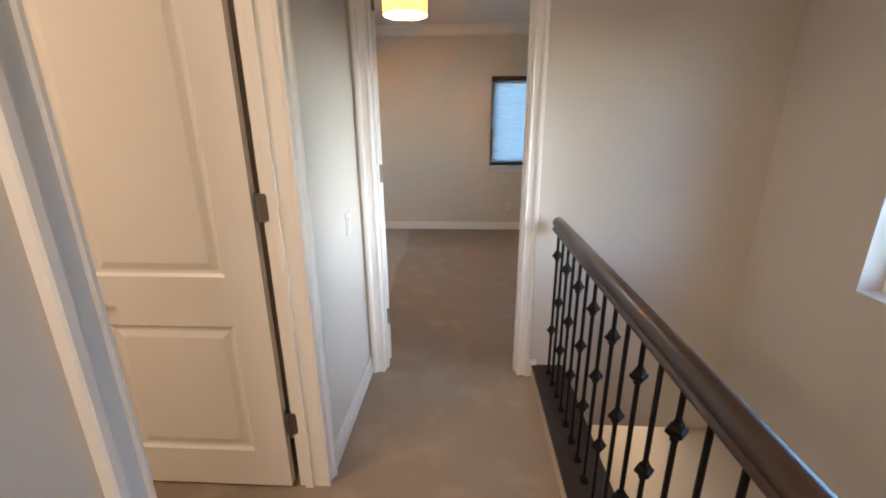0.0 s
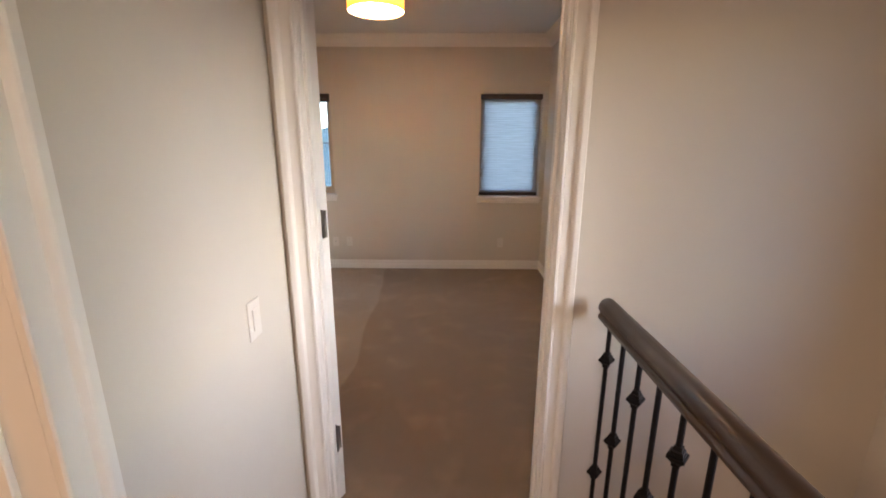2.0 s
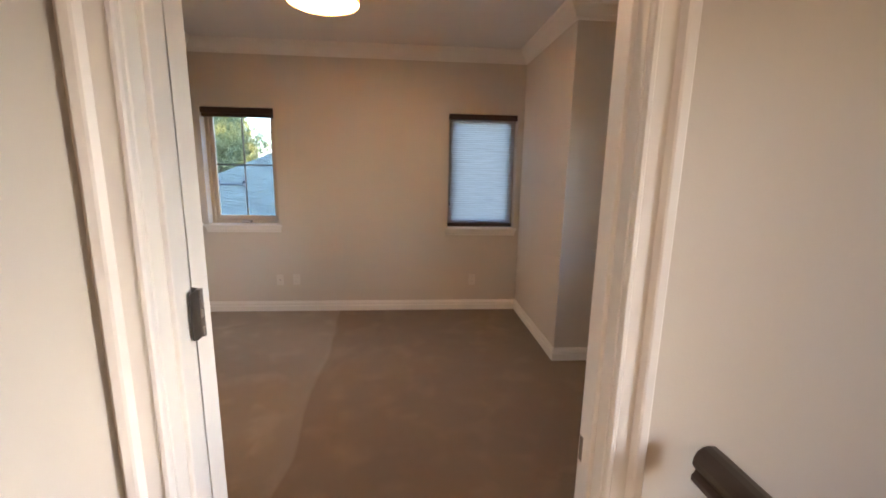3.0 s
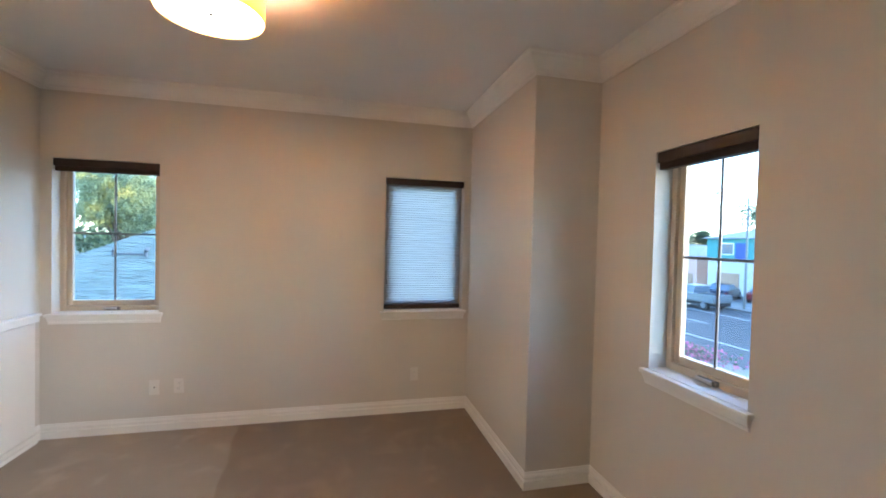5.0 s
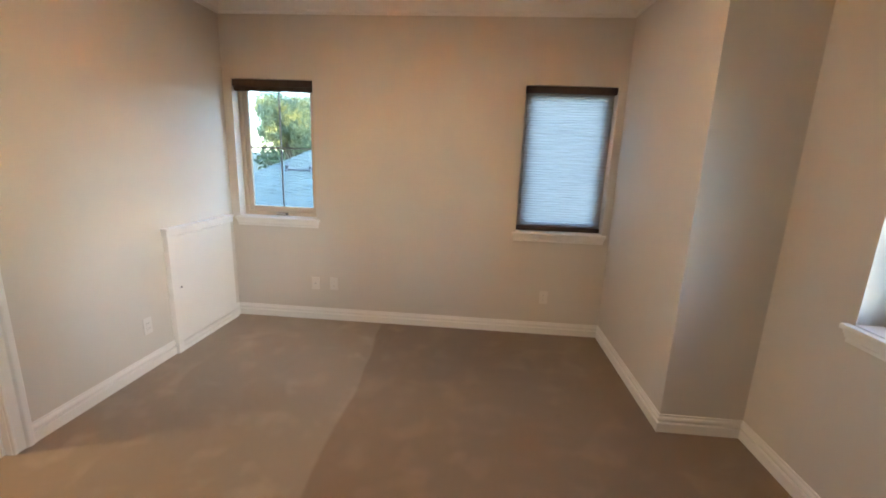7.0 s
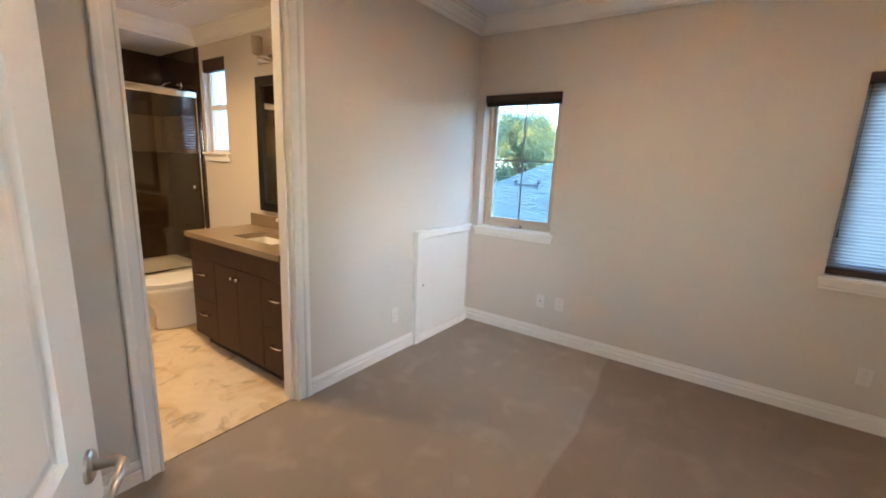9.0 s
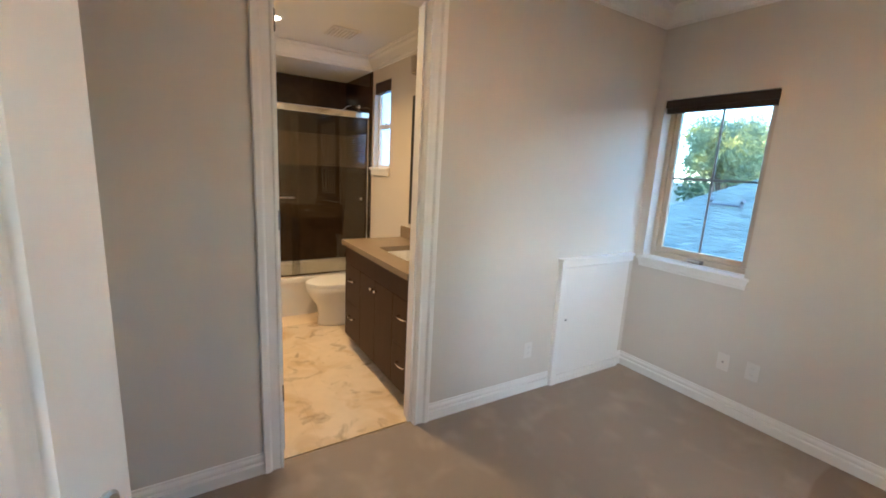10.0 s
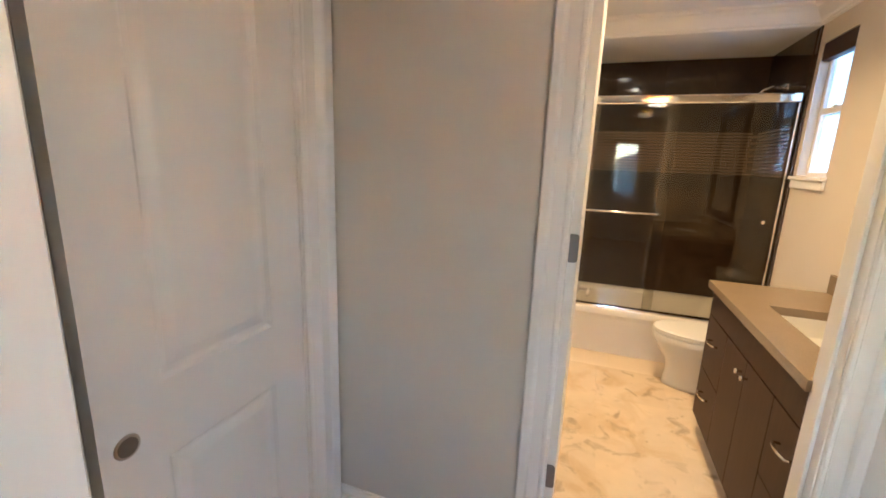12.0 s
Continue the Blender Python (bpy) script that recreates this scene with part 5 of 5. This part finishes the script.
def sedan(at, turn, paint, label):
    car = thing("parked_car", at, label, "car", PARKED, turn)
    part("body", loft(bmesh.new(), [section(w, y, a, b) for y, w, a, b in ((-2.3, 0.72, 0.35, 0.78), (-2.05, 0.86, 0.25, 0.92), (-1.0, 0.90, 0.22, 0.98), (1.2, 0.90, 0.22, 0.95), (2.1, 0.84, 0.25, 0.82), (2.3, 0.70, 0.35, 0.68))]), paint, car, local=True)
    part("cabin", loft(bmesh.new(), [[(w, y, z) for w, y in ((-a, -1.7 + p), (a, -1.7 + p), (a, 1.1 - q), (-a, 1.1 - q))] for a, p, q, z in ((0.82, 0, 0, 0.94), (0.66, 0.55, 0.85, 1.38))]), PANE, car, "dark glazed cabin", local=True)
    part("roof", loft(bmesh.new(), [[(w, y, z) for w, y in ((-a, -1.15 + p), (a, -1.15 + p), (a, 0.25 - p), (-a, 0.25 - p))] for a, p, z in ((0.67, 0, 1.381), (0.60, 0.08, 1.43))]), paint, car, local=True)
    for x in (-0.62, 0.62):
        part("tail_light", boxed(x - 0.16, x + 0.16, -2.30, -2.22, 0.66, 0.78, 0.02, 2), TAIL_LIGHT, car, "red tail light", local=True)
    wheels(car, 0.82, (-1.5, 1.4), 0.32)
    return car


def pickup(at, turn, label):
    truck = thing("pickup_truck", at, label, "truck", PARKED, turn)
    part("chassis", boxed(-0.80, 0.80, -2.5, 2.5, 0.36, 0.62, 0.03, 1), TYRE, truck, "dark underbody and bumpers", local=True)
    part("hood", loft(bmesh.new(), [section(w, y, 0.60, b) for y, w, b in ((0.95, 0.94, 1.18), (2.2, 0.92, 1.10), (2.48, 0.84, 0.98))]), SILVER_PAINT, truck, local=True)
    part("cab_base", boxed(-0.95, 0.95, -0.75, 0.949, 0.60, 1.18, 0.03, 2), SILVER_PAINT, truck, local=True)
    part("cab_glass", loft(bmesh.new(), [[(w, y, z) for w, y in ((-a, -0.70), (a, -0.70), (a, 0.90 - q), (-a, 0.90 - q))] for a, q, z in ((0.90, 0, 1.181), (0.74, 0.6, 1.72))]), PANE, truck, "dark cab windows", local=True)
    part("cab_roof", loft(bmesh.new(), [[(w, y, z) for w, y in ((-a, -0.72 + p), (a, -0.72 + p), (a, 0.34 - p), (-a, 0.34 - p))] for a, p, z in ((0.76, 0, 1.721), (0.68, 0.06, 1.79))]), SILVER_PAINT, truck, local=True)
    for a, b in ((-0.95, -0.85), (0.85, 0.95)):
        part("bed_side", boxed(a, b, -2.48, -0.751, 0.60, 1.20, 0.02, 2), SILVER_PAINT, truck, local=True)
    part("tailgate", boxed(-0.849, 0.849, -2.50, -2.42, 0.62, 1.18, 0.02, 2), SILVER_PAINT, truck, local=True)
    part("bed_floor", boxed(-0.849, 0.849, -2.419, -0.751, 0.621, 0.68), TYRE, truck, local=True)
    wheels(truck, 0.84, (-1.6, 1.65), 0.38)
    return truck


sedan((33.9, 33.0, GROUND + 0.02), -62, PAINT, "dark blue parked sedan on a driveway")
sedan((36.0, 30.6, GROUND + 0.02), -72, RED_PAINT, "dark red sedan parked before the garages")
pickup((27.9, 30.3, GROUND - 0.12), 4, "grey-blue pickup truck parked along the kerb")
pole = thing("street_lamp", (30.2, 27.9, GROUND), "pale metal street pole with a blue banner", "street lamp")
part("pole", tubed([(30.2, 27.9, GROUND + 0.02), (30.2, 27.9, 2.2), (30.2, 27.9, 5.4)], [0.10, 0.08, 0.06], 10), CONCRETE, pole)
part("arm", tubed([(30.2, 27.9, 5.3), (29.0, 27.9, 5.6), (27.8, 27.9, 5.6)], 0.04, 8), CONCRETE, pole)
part("lamp_head", boxed(27.2, 27.9, 27.75, 28.05, 5.5, 5.65, 0.04, 2), CONCRETE, pole)
part("banner", boxed(30.19, 30.21, 28.02, 28.8, 0.55, 1.85), material("blue_banner_cloth", (0.05, 0.08, 0.32), 0.8), pole, "blue cloth banner")
fl = thing("flower_bed", (15.0, 17.6, GROUND), "low bed of pink flowers by the pavement", "flower bed")
vs, fs = [], []
for _ in range(900):
    p = Vector((15.0 + rng.gauss(0, 0.35), 17.6 + rng.gauss(0, 0.9), GROUND + rng.uniform(0, 0.45)))
    u = Vector((rng.gauss(0, 1), rng.gauss(0, 1), rng.gauss(0, 1))).normalized() * 0.07
    w = u.orthogonal().normalized() * 0.05
    i = len(vs)
    vs += [p - u, p + w, p + u, p - w]
    fs.append((i, i + 1, i + 2, i + 3))
me = bpy.data.meshes.new("blooms")
me.from_pydata(vs, [], fs)
FLOWER = leaf_material("pink_blooms_and_leaves", [(0.05, 0.10, 0.04), (0.08, 0.13, 0.05), (0.55, 0.10, 0.22), (0.6, 0.16, 0.3)])
me.materials.append(FLOWER)
tagged(part("blooms", me, FLOWER, fl, "pink blooms and leaves"), kind="stuff")
# ---- tiles ----
def tile_mesh(name, sx, sy, sz, mat, b=0.0015):
    return mesh_of(name, boxed(-sx / 2, sx / 2, -sy / 2, sy / 2, -sz / 2, sz / 2, b, 1), mat)


def vary_by_object(m, amount):
    n, l = m.node_tree.nodes, m.node_tree.links
    b = n["Principled BSDF"]
    src = b.inputs["Base Color"].links[0].from_socket
    oi, k, sc = n.new("ShaderNodeObjectInfo"), n.new("ShaderNodeMath"), n.new("ShaderNodeVectorMath")
    k.operation, sc.operation = "MULTIPLY_ADD", "SCALE"
    k.inputs[1].default_value, k.inputs[2].default_value = amount * 2, 1 - amount
    l.new(oi.outputs["Random"], k.inputs[0])
    l.new(src, sc.inputs[0])
    l.new(k.outputs[0], sc.inputs["Scale"])
    l.new(sc.outputs[0], b.inputs["Base Color"])


vary_by_object(MARBLE, 0.02)
vary_by_object(TILE_DARK, 0.18)
bath_floor = bpy.data.objects["floor_bath"]
ft = tile_mesh("floor_tile", 0.4568, 0.4568, 0.008, MARBLE, 0.0002)
for i in range(6):
    for j in range(4):
        x, y = -2.37 - 0.457 * i, 3.70 + 0.457 * j
        if x - 0.23 < GX:
            continue
        ob = part("floor_tile", ft, MARBLE, bath_floor)
        ob.location = (x, min(y, BY1 - 0.2285), 0.0015)
back = bpy.data.objects["wall_bath_back"]
north = bpy.data.objects["wall_bath_north"]
south = bpy.data.objects["wall_bath_south"]
low = [tile_mesh("wall_tile", 0.008, 0.3718, 0.3595, TILE_DARK), tile_mesh("wall_tile", 0.3600, 0.008, 0.3595, TILE_DARK)]
high = [tile_mesh("wall_tile", 0.008, 0.3718, 0.2860, TILE_DARK), tile_mesh("wall_tile", 0.3600, 0.008, 0.2860, TILE_DARK)]
for x0, x1, y0, y1, owner in ((BX0 + 0.0003, BX0 + 0.0045, BY0, BY1, back), (BX0, GX + 0.04, BY1 - 0.0045, BY1 - 0.0003, north), (BX0, GX + 0.04, BY0 + 0.0003, BY0 + 0.0045, south)):
    part("tile_bed", boxed(x0, x1, y0, y1, 0.41, 2.4295), TILE_DARK, owner, "dark tile bed and grout")
for z, (tb1, tb2) in ((0.592, low), (0.9545, low), (1.317, low), (1.996, high), (2.285, high)):
    for k in range(4):
        ob = part("wall_tile", tb1, TILE_DARK, back)
        ob.location = (BX0 + 0.0065, BY0 + 0.1885 + 0.3745 * k, z)
    for k in range(2):
        for y, owner in ((BY1 - 0.0065, north), (BY0 + 0.0065, south)):
            ob = part("wall_tile", tb2, TILE_DARK, owner)
            ob.location = (BX0 + 0.19 + 0.363 * k, y, z)
mz = bmesh.new()
for r in range(14):
    z = 1.499 + r * 0.0252
    for k in range(20):
        y = BY0 + 0.012 + k * 0.074 + (0.037 if r % 2 else 0)
        if y + 0.07 < BY1 - 0.01:
            box(mz, BX0 + 0.0048, BX0 + 0.011, y, y + 0.072, z, z + 0.0175)
    for k in range(9):
        for y in (BY1 - 0.0115, BY0 + 0.0048):
            xx = BX0 + 0.012 + k * 0.079
            box(mz, xx, xx + 0.077, y, y + 0.0067, z, z + 0.0175)
tagged(part("mosaic_band", mz, MOSAIC, back, "band of narrow dark mosaic strips"), kind="stuff")
# dark return strips where the tile ends
part("tile_edge", boxed(GX + 0.03, -4.145, BY1 - 0.010, BY1 - 0.0005, 0.42, 2.43), TILE_DARK, north)

# the west wall runs slightly out of square towards the north corner
for ob in bpy.data.objects:
    if ob.type == "MESH" and ob.name.split(".")[0] in ("wall_west", "surround", "kick", "panel_door", "lock"):
        for v in ob.data.vertices:
            v.co.x += max(0.0, v.co.y - 4.6) * 0.02
for ob in [*bpy.data.objects["baseboard_bedroom"].children, *bpy.data.objects["crown_bedroom"].children]:
    for v in ob.data.vertices:
        if v.co.x < -1.9 and v.co.y > 4.6:
            v.co.x += (v.co.y - 4.6) * 0.02
for name in ("baseboard_bedroom", "crown_bedroom"):
    for v in bpy.data.objects[name].data.vertices:
        if v.co.x < -1.9:
            v.co.x += (v.co.y - 4.6) * 0.02
